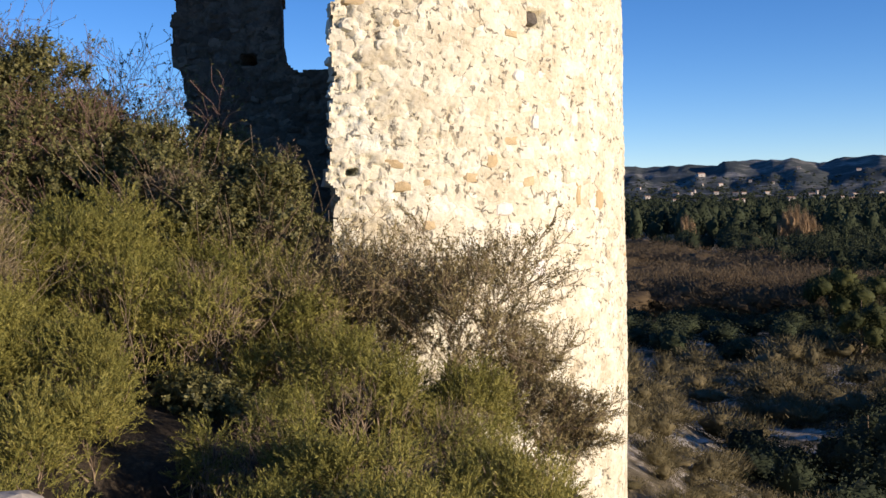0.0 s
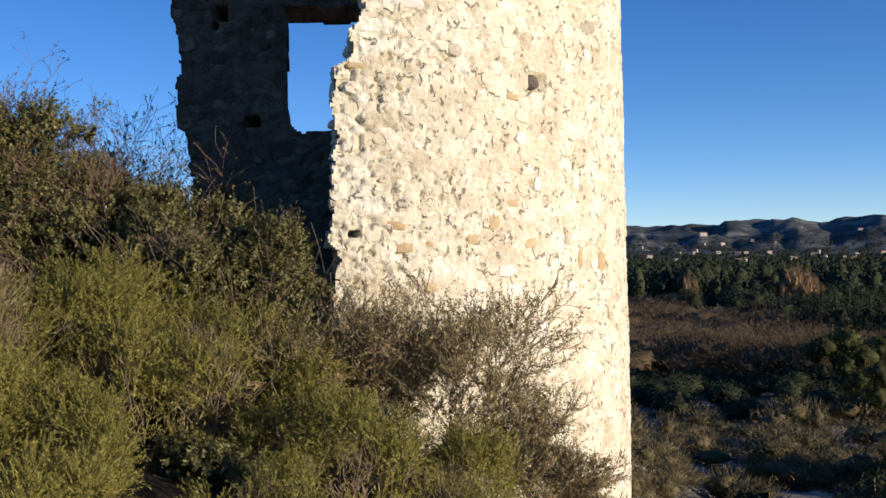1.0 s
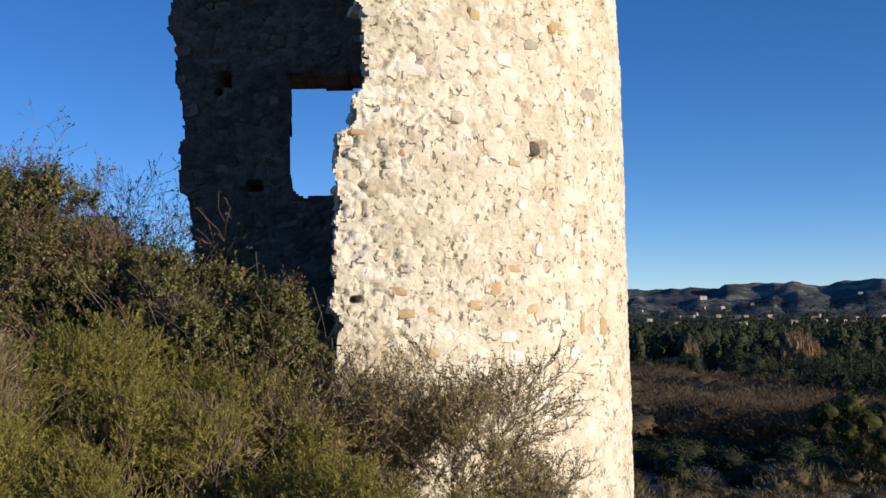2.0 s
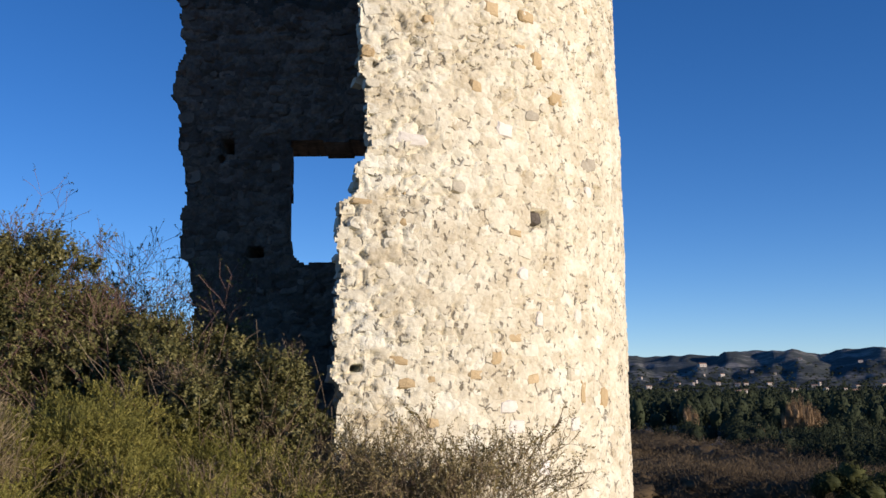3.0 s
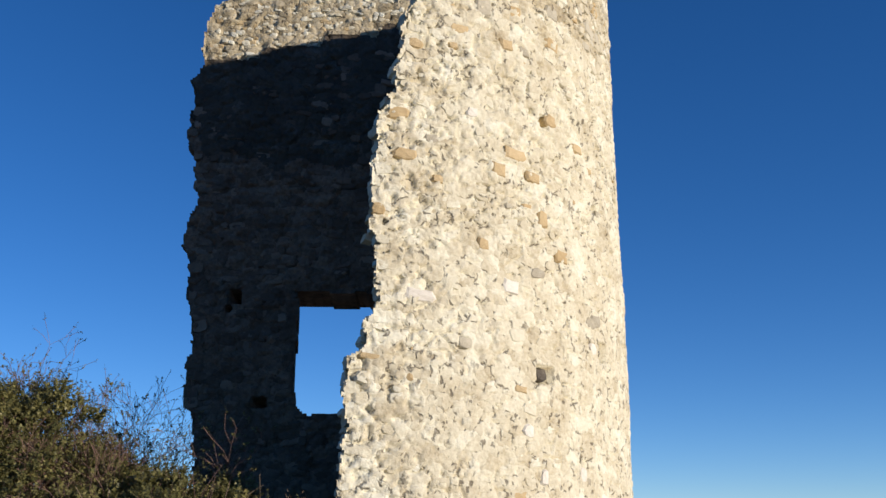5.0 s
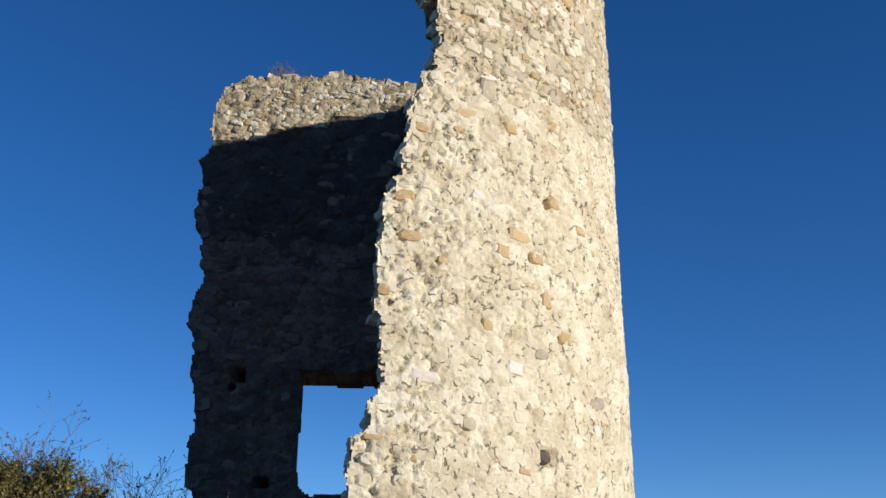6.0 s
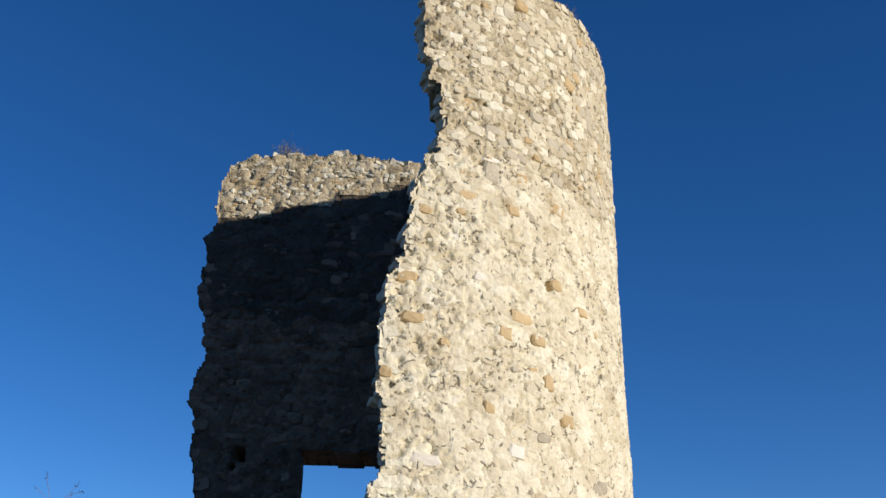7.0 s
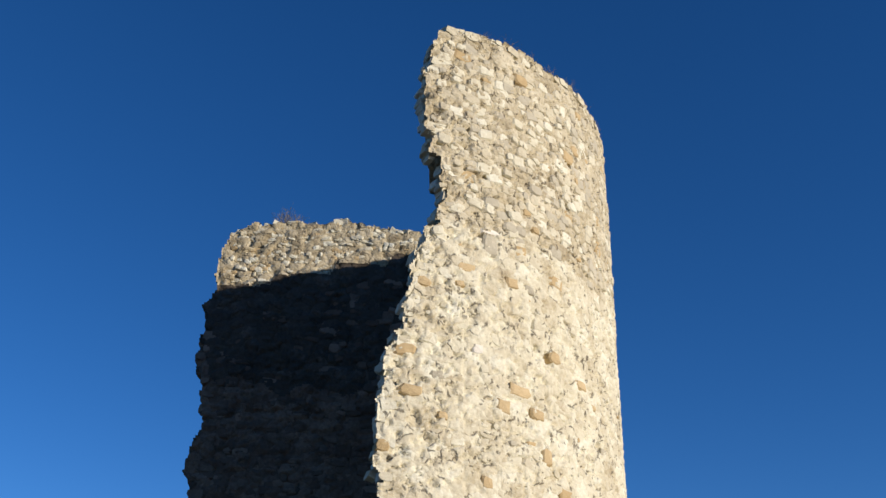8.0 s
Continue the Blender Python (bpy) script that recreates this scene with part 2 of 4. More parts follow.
def masonry_relief(u, v, seed, stone=0.22, course=0.14, joint=0.013, rough=0.0, bare=0.0):
    """Rubble relief: flush mortar over stones in rough courses, joints open here and there, pits. rough: pitted; bare: mortar washed out."""
    wu, wv = u + 0.07 * (fractal(u * 4, v * 4, seed + 20) - 0.5), v + 0.07 * (fractal(u * 3, v * 5, seed + 30) - 0.5)
    edge, who = cells(wu / stone, wv / course, seed)
    pointed = step_smooth(0.40, 0.60, fractal(u * 0.8, v * 0.8, seed + 40)) * (1 - bare)      # how far mortar covers the stones
    crumble = fractal(u * 11, v * 11, seed + 45, 3)
    body = step_smooth(0.0, 0.30, edge + 0.25 * (crumble - 0.45)) * (0.15 + 0.85 * who)
    gate = fractal(u * 3.4, v * 2.6, seed + 52, 3) + 0.10 * bare + 0.05 * rough
    open_joint = (1 - step_smooth(0.03, 0.12, edge + 0.12 * (crumble - 0.45))) * step_smooth(0.50, 0.58, gate)
    pits = step_smooth(0.555, 0.59, fractal(u * 9, v * 14, seed + 57, 3) + 0.035 * rough) * (0.35 + 0.65 * rough)
    return (joint * body * (1.5 - pointed) + (0.010 + 0.014 * rough + 0.008 * bare) * (fractal(u * 13, v * 14, seed + 60, 4) - 0.5) * 2 + 0.05 * (fractal(u * 0.7, v * 0.7, seed + 70) - 0.5)
            - 0.04 * open_joint - 0.05 * pits)


def shell(mask, outer, inner):
    """A thick wall out of the true cells of a grid: two skins of points and the rims between them."""
    r, c = mask.shape
    idx = np.arange((r + 1) * (c + 1)).reshape(r + 1, c + 1)
    off = (r + 1) * (c + 1)
    verts = np.concatenate([outer.reshape(-1, 3), inner.reshape(-1, 3)])
    i, j = np.nonzero(mask)
    a, b, d, e = idx[i, j], idx[i, j + 1], idx[i + 1, j + 1], idx[i + 1, j]
    faces = [np.stack([a, b, d, e], 1)]
    # the inner skin in larger faces where it is whole
    k = 4
    r4, c4 = r // k, c // k
    whole = mask[:r4 * k, :c4 * k].reshape(r4, k, c4, k).all(axis=(1, 3))
    i, j = np.nonzero(whole)
    i, j = i * k, j * k
    faces.append(np.stack([idx[i + k, j], idx[i + k, j + k], idx[i, j + k], idx[i, j]], 1) + off)
    single = mask.copy()
    single[:r4 * k, :c4 * k] &= ~np.repeat(np.repeat(whole, k, 0), k, 1)
    i, j = np.nonzero(single)
    faces.append(np.stack([idx[i + 1, j], idx[i + 1, j + 1], idx[i, j + 1], idx[i, j]], 1) + off)
    m = np.pad(mask, 1)
    for di, dj, p, q in ((0, -1, (1, 0), (0, 0)), (0, 1, (0, 1), (1, 1)), (-1, 0, (0, 0), (0, 1)), (1, 0, (1, 1), (1, 0))):
        i, j = np.nonzero(mask & ~m[1 + di:r + 1 + di, 1 + dj:c + 1 + dj])
        s, t = idx[i + p[0], j + p[1]], idx[i + q[0], j + q[1]]
        faces.append(np.stack([s, t, t + off, s + off], 1))
    faces = np.concatenate(faces)
    used = np.unique(faces)
    remap = np.zeros(len(verts), dtype=np.int64)
    remap[used] = np.arange(len(used))
    return verts[used], remap[faces]


# ---- the ground, one sheet to the hills ----
def ground_height(x, y):
    x, y = np.asarray(x, dtype=float), np.asarray(y, dtype=float)
    r = np.hypot(x, y)
    az = np.degrees(np.arctan2(x, y))
    near = -1.6 - 0.055 * np.maximum(y, -12) - 0.55 * np.maximum(x, 0) - 0.2 * np.clip(x, -3, 0) - 0.5 * np.clip(x + 3, -3.5, 0)
    near = near + 0.25 * (fractal(x * 0.5 + 40, y * 0.5 + 40, 300) - 0.5) + 0.5 * step_smooth(1.5, 4.0, x) * (fractal(x * 1.1 + 40, y * 1.1 + 40, 310) - 0.5)
    near = near + 6.5 * np.exp(-((x - 30) ** 2 + (y - 14) ** 2) / 45.0)      # an unseen knoll beside the slope, added to shade the valley side
    near = near - 0.9 * np.exp(-((x - 2.2) ** 2 + (y - 14.0) ** 2) / 5.0) - 1.0 * np.exp(-((x + 1.6) ** 2 + (y - 6.25) ** 2) / 0.18)      # hollows at the tower's foot and between the bushes
    floor = np.interp(r, [0, 40, 120, 260, 900, 1500, 2200], [-10, -11.5, -15, -17, -17, -9, 12])
    floor = floor + np.interp(r, [30, 60, 200], [1.0, 2.5, 1.5]) * (fractal(x * 0.06 + 70, y * 0.06 + 70, 320) - 0.5) * (r < 400)
    blend = step_smooth(30, 110, r)
    hill = near * (1 - blend) + floor * blend
    z = np.logaddexp(hill * 1.2, floor * 1.2) / 1.2
    z = np.where(r > 130, floor, z)
    crest = 72 + 42 * (fractal(az * 0.62 + 9, az * 0 + 3, 340, 4) - 0.48) + 6 * np.sin(radians(1) * (az - 10) * 5)
    up = step_smooth(1700, 3000, r) * (1 - 0.6 * step_smooth(3050, 4300, r))
    ridges = 40 * (fractal(az * 0.8, r / 420, 350, 4) - 0.5) * step_smooth(1500, 2300, r) * (1 - step_smooth(2700, 3000, r))
    return np.where(r > 1500, z * (1 - up) + crest * up + ridges, z)


rings = np.concatenate([[0.01], np.linspace(0.4, 40, 100), np.geomspace(41, 4600, 110)])
turns = np.radians(np.concatenate([np.linspace(-180, 5, 110)[:-1], np.linspace(5, 30, 130)[:-1], np.linspace(30, 180, 80)[:-1]]))
gx, gy = rings[:, None] * np.sin(turns)[None, :], rings[:, None] * np.cos(turns)[None, :]
gz = ground_height(gx, gy)
nr, na = gx.shape
gv = np.concatenate([np.stack([gx, gy, gz], -1).reshape(-1, 3), [[0, 0, -1.6]]])
gi = np.arange(nr * na).reshape(nr, na)
gq = np.stack([gi[:-1], gi[1:], np.roll(gi, -1, 1)[1:], np.roll(gi, -1, 1)[:-1]], -1).reshape(-1, 4)
ground_mesh = mesh_from("ground", gv, gq, EARTH, True)
ground_mesh.materials.append(HAZY_WOODED)
ground_mesh.materials.append(LITTER_SHADE)
# ground around the shrubs takes the shade-darkened tone
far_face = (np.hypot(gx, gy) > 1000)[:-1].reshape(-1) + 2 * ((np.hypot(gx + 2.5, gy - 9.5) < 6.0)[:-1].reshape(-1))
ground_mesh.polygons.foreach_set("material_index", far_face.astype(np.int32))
ground = tagged(new("ground", ground_mesh), "dry scrubby hillside falling to a wide wooded valley", "ground", kind="structure")

# ---- the tower ----
CX, CY, RAD, THICK, FOOT = -2.3, 16.2, 4.98, 1.1, -5.6
tower = thing("ruined_tower", (CX, CY, FOOT), "ruined round tower of pale rubble stone, half collapsed", "tower")
STEP = 0.0235


def edge_x(z):
    """Where the curved wall breaks off, height by height: straight below the window, stepped above it, an overhang near the top."""
    return np.interp(z, [-6, -0.58, -0.22, 0.01, 0.19, 0.5, 1.0, 1.33, 1.42, 2.06, 2.1, 2.17, 2.45, 2.55, 2.7, 3.42, 3.47, 3.65, 3.8, 4.3, 4.38, 4.97, 5.03, 5.18, 5.24, 5.56, 5.89, 6.11, 6.41, 6.5, 6.69, 6.74, 7.08, 7.2, 7.46, 7.55, 7.78, 7.82, 7.95, 8.15, 8.22, 9.18, 9.22, 9.65, 9.7, 10.0],
                     [-1.22, -1.19, -1.14, -1.13, -1.21, -1.17, -1.17, -1.12, -1.16, -1.15, -1.07, -0.96, -0.95, -0.87, -0.82, -0.83, -0.91, -0.93, -0.88, -0.91, -0.84, -0.84, -0.74, -0.74, -0.6, -0.65, -0.53, -0.56, -0.48, -0.4, -0.4, -0.25, -0.25, -0.16, -0.25, -0.19, -0.2, -0.42, -0.36, -0.35, -0.44, -0.48, -0.38, -0.4, -0.33, -0.3])


def rim_height(a):
    return np.interp(a, [-78, -65, -60, -54, -45, -36, -18, 0, 50], [9.93, 9.93, 10.0, 10.1, 10.07, 10.16, 10.1, 10.2, 10.4])


u_max = RAD * radians(128)
cols = np.concatenate([np.arange(0, RAD * radians(68), STEP), np.arange(RAD * radians(72), u_max, 0.2)])
rows_z = np.concatenate([np.arange(FOOT, -3.2, 0.2), np.arange(-3.2, 10.6, STEP)])
U, Z = np.meshgrid(cols, rows_z)
A = -78.5 + np.degrees(U / RAD)
from_break = CX + RAD * np.cos(np.radians(A)) - edge_x(Z)
topmost = step_smooth(6.6, 7.6, Z)
relief = masonry_relief(U, Z, 11, rough=np.clip(1 - step_smooth(0.15, 1.1, from_break) + 0.5 * step_smooth(2.6, 4.5, Z), 0, 1), bare=topmost)
# putlog holes and lost stones: angle round the tower, height, width, tall
HOLES = [(-46.25, 2.06, 0.3, 0.22), (-30.55, 2.51, 0.22, 0.24), (-44.5, 5.36, 0.14, 0.16), (-29.7, 4.47, 0.19, 0.15), (-47.2, 5.42, 0.1, 0.08), (-74.2, 0.3, 0.1, 0.07)]
for ha, hz, hw, hh in HOLES:
    inside = (np.abs(RAD * np.radians(A - ha)) < hw / 2) & (np.abs(Z - hz) < hh / 2)
    relief = np.where(inside, -0.42, relief)
radius = RAD + relief
taper = 1 - 0.03 * np.clip((Z - 2) / 8, 0, 1)
outer = np.stack([CX + radius * taper * np.cos(np.radians(A)), CY + radius * taper * np.sin(np.radians(A)), Z], -1)
ri = RAD - THICK + 0.5 * (masonry_relief(U, Z, 31) - 0.02)
# the break runs slantwise through the wall's thickness
slant = np.interp(Z, [6.6, 7.4, 9.0, 9.8], [9.0, 6.5, 6.5, 8.0]) * (1 - step_smooth(-70, -30, A)) + 1.2 * (noise2(Z * 3.5, Z * 0 + 0.5, 95) - 0.5) * (A < -50)
AI = A + slant
inner = np.stack([CX + ri * np.cos(np.radians(AI)), CY + ri * np.sin(np.radians(AI)), Z], -1)
xc = CX + RAD * np.cos(np.radians(A))
ragged = 0.05 * (cells(Z / 0.13, Z * 0 + 0.5, 90)[1] - 0.5) + 0.07 * (noise2(U * 9, Z * 9, 92) - 0.5)
top_noise = 0.10 * (cells(U / 0.18, U * 0 + 0.5, 94)[1] - 0.5)
keep = (xc > edge_x(Z) + ragged) & (Z < rim_height(A) + top_noise)
curved_v, curved_f = shell(keep[:-1, :-1], outer, inner)
curved_wall = part_mesh("curved_wall", curved_v - np.array([CX, CY, FOOT]), curved_f, MORTAR, tower, "sunlit cream rubble wall with worn lime mortar")
# the upper courses have lost their lime: earthy joints
mid = curved_v[curved_f].mean(axis=1)
curved_wall.data.materials.append(WASHED)
curved_wall.data.polygons.foreach_set("material_index", (mid[:, 2] > 6.95 + 1.4 * (fractal(mid[:, 0] * 1.5 + 20, mid[:, 1] * 1.5 + 20, 105) - 0.5)).astype(np.int32))

YB, BT = 19.0, 1.4
xs = np.arange(-5.3, 1.6, 0.042)
rows_b = np.concatenate([np.arange(FOOT, 0, 0.2), np.arange(0, 10.8, 0.042)])
X, Z2 = np.meshgrid(xs, rows_b)
rel2 = masonry_relief(X, Z2, 51, 0.34, 0.2, 0.035, 0.5, 0.7)
for hx, hz, hw, hh in ((-3.88, 4.42, 0.22, 0.26), (-3.97, 4.2, 0.1, 0.14), (-3.36, 2.5, 0.26, 0.2)):
    rel2 = np.where((np.abs(X - hx) < hw / 2) & (np.abs(Z2 - hz) < hh / 2), -0.95, rel2)
# open bed joints of the old coursing
for bed, deep in ((5.72, 0.03), (6.17, 0.045), (6.56, 0.05), (7.5, 0.04)):
    wave = bed + 0.05 * (noise2(X * 1.6, X * 0, 53) - 0.5) + 0.015 * np.sin(X * 2)
    rel2 = rel2 - deep * (np.abs(Z2 - wave) < 0.035) * (noise2(X * 2.1 + bed, X * 0, 54) > 0.32)
front = np.stack([X, YB - rel2, Z2], -1)
rear = np.stack([X - 0.17 * np.exp(-((X + 2.7) / 0.5) ** 2), YB + BT + 0.5 * masonry_relief(X, Z2, 71), Z2], -1)
LEFT_Z = [-6, 1.6, 2.0, 2.4, 2.55, 3.15, 3.33, 3.87, 4.16, 4.4, 4.88, 5.2, 5.37, 5.9, 6.18, 6.7, 7.16, 7.37, 7.6, 7.83, 8.0, 8.1, 8.49, 8.67, 8.85, 9.34, 9.9, 10.03]
LEFT_X = [-4.3, -4.45, -4.5, -4.59, -4.69, -4.71, -4.61, -4.63, -4.7, -4.78, -4.74, -4.8, -4.93, -4.83, -4.67, -4.79, -4.78, -4.95, -4.99, -4.9, -4.95, -4.81, -4.91, -4.96, -4.78, -4.79, -4.76, -4.66]
TOP_X, TOP_Z = [-4.75, -4.52, -4.19, -3.5, -2.81, -2.36, -1.9, -1.33, -0.64, 1.0], [9.95, 10.3, 10.46, 10.52, 10.47, 10.62, 10.5, 10.42, 10.38, 10.4]
left_edge = np.interp(Z2, LEFT_Z, LEFT_X) + 0.05 * (noise2(X * 0, Z2 * 6, 97) - 0.5) + 0.07 * (noise2(X * 9, Z2 * 9, 98) - 0.5)
top_edge = np.interp(X, TOP_X, TOP_Z) + 0.1 * (cells(X / 0.16, X * 0 + 0.5, 98)[1] - 0.5)
win_l = -2.74 + 0.06 * (cells(Z2 / 0.2, Z2 * 0 + 0.5, 99)[1] - 0.5)
win_b = 2.28 + 0.14 * np.exp(-((X + 2.72) / 0.14) ** 2) + 0.05 * (noise2(X * 6, X * 0, 101) - 0.5)
window = (X > win_l) & (X < -1.35) & (Z2 > win_b) & (Z2 < 4.46 + 0.07 * noise2(X * 9, X * 0, 102))
keep2 = (X > left_edge) & (Z2 < top_edge) & ~window
shadow_line = np.interp(X, [-3.7, -3.6, -2.5, -2.4, -1.4, -1.3], [9.1, 9.34, 9.36, 9.64, 9.66, 9.9]) + 0.10 * (noise2(X * 1.7, X * 0, 103) - 0.5) + 0.06 * (cells(X / 0.3, X * 0 + 0.5, 104)[1] - 0.5)      # stepped line close to the cast shadow: lit tone above, shaded tone below
shaded_part, lit_part = keep2 & (Z2 < shadow_line), keep2 & (Z2 >= shadow_line)
back_v, back_f = shell(shaded_part[:-1, :-1], front, rear)
back_wall = part_mesh("back_wall", back_v - np.array([CX, CY, FOOT]), back_f, INNER_SHADED, tower, "dark inner wall with shade in its stone colour, a window opening and joist holes")
# a darker tone over the upper half of the lower wall
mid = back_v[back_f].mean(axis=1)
back_wall.data.materials.append(INNER_DARKER)
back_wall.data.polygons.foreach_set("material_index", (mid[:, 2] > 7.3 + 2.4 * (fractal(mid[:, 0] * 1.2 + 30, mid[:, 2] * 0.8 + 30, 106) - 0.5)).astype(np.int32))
top_v, top_f = shell(lit_part[:-1, :-1], front, rear)
wall_top = part_mesh("wall_top", top_v - np.array([CX, CY, FOOT]), top_f, EARTHY_LIT, tower, "pale rubble courses on top of the inner wall, in the sunlit tone")


# ---- foliage ----
def frame_of(d):
    """Two directions square to each of the given ones."""
    up = np.where(np.abs(d[:, 2:3]) > 0.9, np.array([[1.0, 0, 0]]), np.array([[0, 0, 1.0]]))
    a = np.cross(d, up)
    a /= np.linalg.norm(a, axis=1, keepdims=True)
    return a, np.cross(a, d)


def sprig(n, length, leaf, width, lift, seed):
    """Leaves of one sprig along +z: quads, and a stem of one quad."""
    r = np.random.default_rng(seed)
    v, f = [], []
    w = 0.002
    v += [(-w, 0, 0), (w, 0, 0), (0, 0, length)]
    f.append((0, 1, 2))
    for i in range(n):
        h = length * (0.12 + 0.88 * (i + r.random()) / n)
        a = r.random() * 6.283
        out = np.array([math.cos(a), math.sin(a), 0])
        tip = lift + 0.5 * (r.random() - 0.5)
        way = out * math.cos(tip) + np.array([0, 0, 1]) * math.sin(tip)
        side = np.cross(way, (0, 0, 1)) * width * 0.5
        side = side + np.array([0, 0, 1]) * width * 0.4 * (r.random() - 0.5)
        s = leaf * (0.7 + 0.6 * r.random()) * (1.0 - 0.35 * h / length)
        p = np.array([0, 0, h])
        k = len(v)
        v += [p + way * s * 0.25 + side, p + way * s, p + way * s * 0.1 - side]
        f.append((k, k + 1, k + 2))
    return np.array(v), np.array(f)


def scatter(points, ways, templates, size, seed):
    """Copies of leaf templates at the points, pointing along the ways, as one set of vertices and faces."""
    r = np.random.default_rng(seed)
    vs, fs, base = [], [], 0
    pick = r.integers(0, len(templates), len(points))
    for k, (tv, tf) in enumerate(templates):
        p, d = points[pick == k], ways[pick == k]
        if not len(p):
            continue
        a, b = frame_of(d)
        spin = r.random(len(p))[:, None] * 6.283
        a, b = a * np.cos(spin) + b * np.sin(spin), b * np.cos(spin) - a * np.sin(spin)
        s = (size[0] + (size[1] - size[0]) * r.random(len(p)))[:, None, None]
        v = p[:, None, :] + s * (tv[None, :, 0:1] * a[:, None, :] + tv[None, :, 1:2] * b[:, None, :] + tv[None, :, 2:3] * d[:, None, :])
        f = tf[None] + (np.arange(len(p)) * len(tv))[:, None, None] + base
        vs.append(v.reshape(-1, 3))
        fs.append(f.reshape(-1, 3))
        base += len(p) * len(tv)
    return np.concatenate(vs), np.concatenate(fs)


def tubes(segs):
    """Three-sided tapered twigs."""
    s = np.array(segs)
    p0, p1, r0, r1 = s[:, 0:3], s[:, 3:6], s[:, 6:7], s[:, 7:8]
    d = p1 - p0
    d /= np.linalg.norm(d, axis=1, keepdims=True) + 1e-9
    a, b = frame_of(d)
    ring = []
    for p, r in ((p0, r0), (p1, r1)):
        for k in range(3):
            c = 2.094 * k
            ring.append(p + r * (a * math.cos(c) + b * math.sin(c)))
    v = np.stack(ring, 1).reshape(-1, 3)
    f = np.array([(0, 1, 4, 3), (1, 2, 5, 4), (2, 0, 3, 5)])
    return v, (f[None] + (np.arange(len(s)) * 6)[:, None, None]).reshape(-1, 4)


def grow(base, way, length, radius, levels, r, spread=0.6, lift=0.15, forks=(2, 4), bend=0.34):
    """A branching of twigs: segments and the tips with their directions."""
    segs, tips = [], []

    def go(p, d, ln, rad, lv):
        k = 3 if lv > 1 else 2
        for i in range(k):
            d = d + Vector((r.uniform(-bend, bend), r.uniform(-bend, bend), r.uniform(-bend, bend) + lift * 0.5))
            d.normalize()
            q = p + d * (ln / k)
            r1 = max(rad * 0.82, 0.0026)
            segs.append((*p, *q, rad, r1))
            p, rad = q, r1
            if lv > 0 and i < k - 1 and r.random() < 0.7:
                e = d + Vector((r.uniform(-1, 1), r.uniform(-1, 1), r.uniform(-0.5, 0.8))) * spread
                go(p.copy(), e.normalized(), ln * r.uniform(0.5, 0.8), rad * 0.6, lv - 1)
        if lv <= 0:
            tips.append((*p, *d))
            return
        for _ in range(r.randint(*forks)):
            e = d + Vector((r.uniform(-1, 1), r.uniform(-1, 1), r.uniform(-0.4, 0.8))) * spread
            go(p.copy(), e.normalized(), ln * r.uniform(0.55, 0.85), rad * 0.65, lv - 1)

    go(Vector(base), Vector(way).normalized(), length, radius, levels)
    return segs, tips


def lump_points(lumps, count, seed, gap=0.42, up=0.35, deep=0.7):
    """Points in the outer coat of a heap of lumps, thinned unevenly, with outward ways."""
    r = np.random.default_rng(seed)
    L = np.array(lumps, dtype=float)
    area = L[:, 3] * L[:, 4] + L[:, 4] * L[:, 5] + L[:, 3] * L[:, 5]
    pick = r.choice(len(L), count, p=area / area.sum())
    d = r.normal(size=(count, 3))
    d /= np.linalg.norm(d, axis=1, keepdims=True)
    d[:, 2] = np.where(d[:, 2] < -0.55, -d[:, 2], d[:, 2])
    bulge = 0.62 + 0.75 * fractal(d[:, 0] * 3.5 + pick * 7 + 20, d[:, 1] * 3.5 + d[:, 2] * 3 + 20, seed)
    shell_r = bulge * (deep + (1 - deep) * r.random(count) ** 0.5)
    p = L[pick, :3] + d * L[pick, 3:] * shell_r[:, None]
    ok = np.ones(count, dtype=bool)
    for k in range(len(L)):
        q = np.linalg.norm((p - L[k, :3]) / L[k, 3:], axis=1)
        ok &= (q > 0.66) | (pick == k)
    thin = fractal(p[:, 0] * 3.1 + p[:, 1] + 50, p[:, 2] * 3.3 + p[:, 1] * 1.7 + 50, seed + 5, 3)
    ok &= thin > gap - 0.12 * r.random(count)
    ok &= p[:, 2] > ground_height(p[:, 0], p[:, 1]) + 0.02
    n = d / L[pick, 3:]
    n /= np.linalg.norm(n, axis=1, keepdims=True)
    w = n * 0.6 + np.array([0, 0, up + 0.3]) + r.normal(size=(count, 3)) * 0.28
    w /= np.linalg.norm(w, axis=1, keepdims=True)
    return p[ok], w[ok]


ROSE = [sprig(19, 0.15, 0.038, 0.012, 0.8, s) for s in (1, 2, 3, 4)]
OAK = [sprig(9, 0.11, 0.038, 0.026, 0.4, s) for s in (5, 6, 7, 8)]
THIN = [sprig(10, 0.12, 0.032, 0.014, 0.6, s) for s in (9, 10, 11)]
BARE = [sprig(4, 0.14, 0.06, 0.005, 0.9, s) for s in (12, 13, 14)]


def tufts(p, w, per, wide, seed):
    """Each point becomes a tuft of sprigs that fan out from a common foot."""
    r = np.random.default_rng(seed)
    n = len(p)
    fan = r.normal(size=(n, per, 3)) * 0.55
    d = w[:, None, :] + fan
    d /= np.linalg.norm(d, axis=2, keepdims=True)
    reach = wide * r.random((n, per, 1)) ** 0.7 * (0.6 + 0.8 * r.random((n, 1, 1)))
    q = p[:, None, :] - w[:, None, :] * wide * 0.6 + d * reach
    return q.reshape(-1, 3), d.reshape(-1, 3)


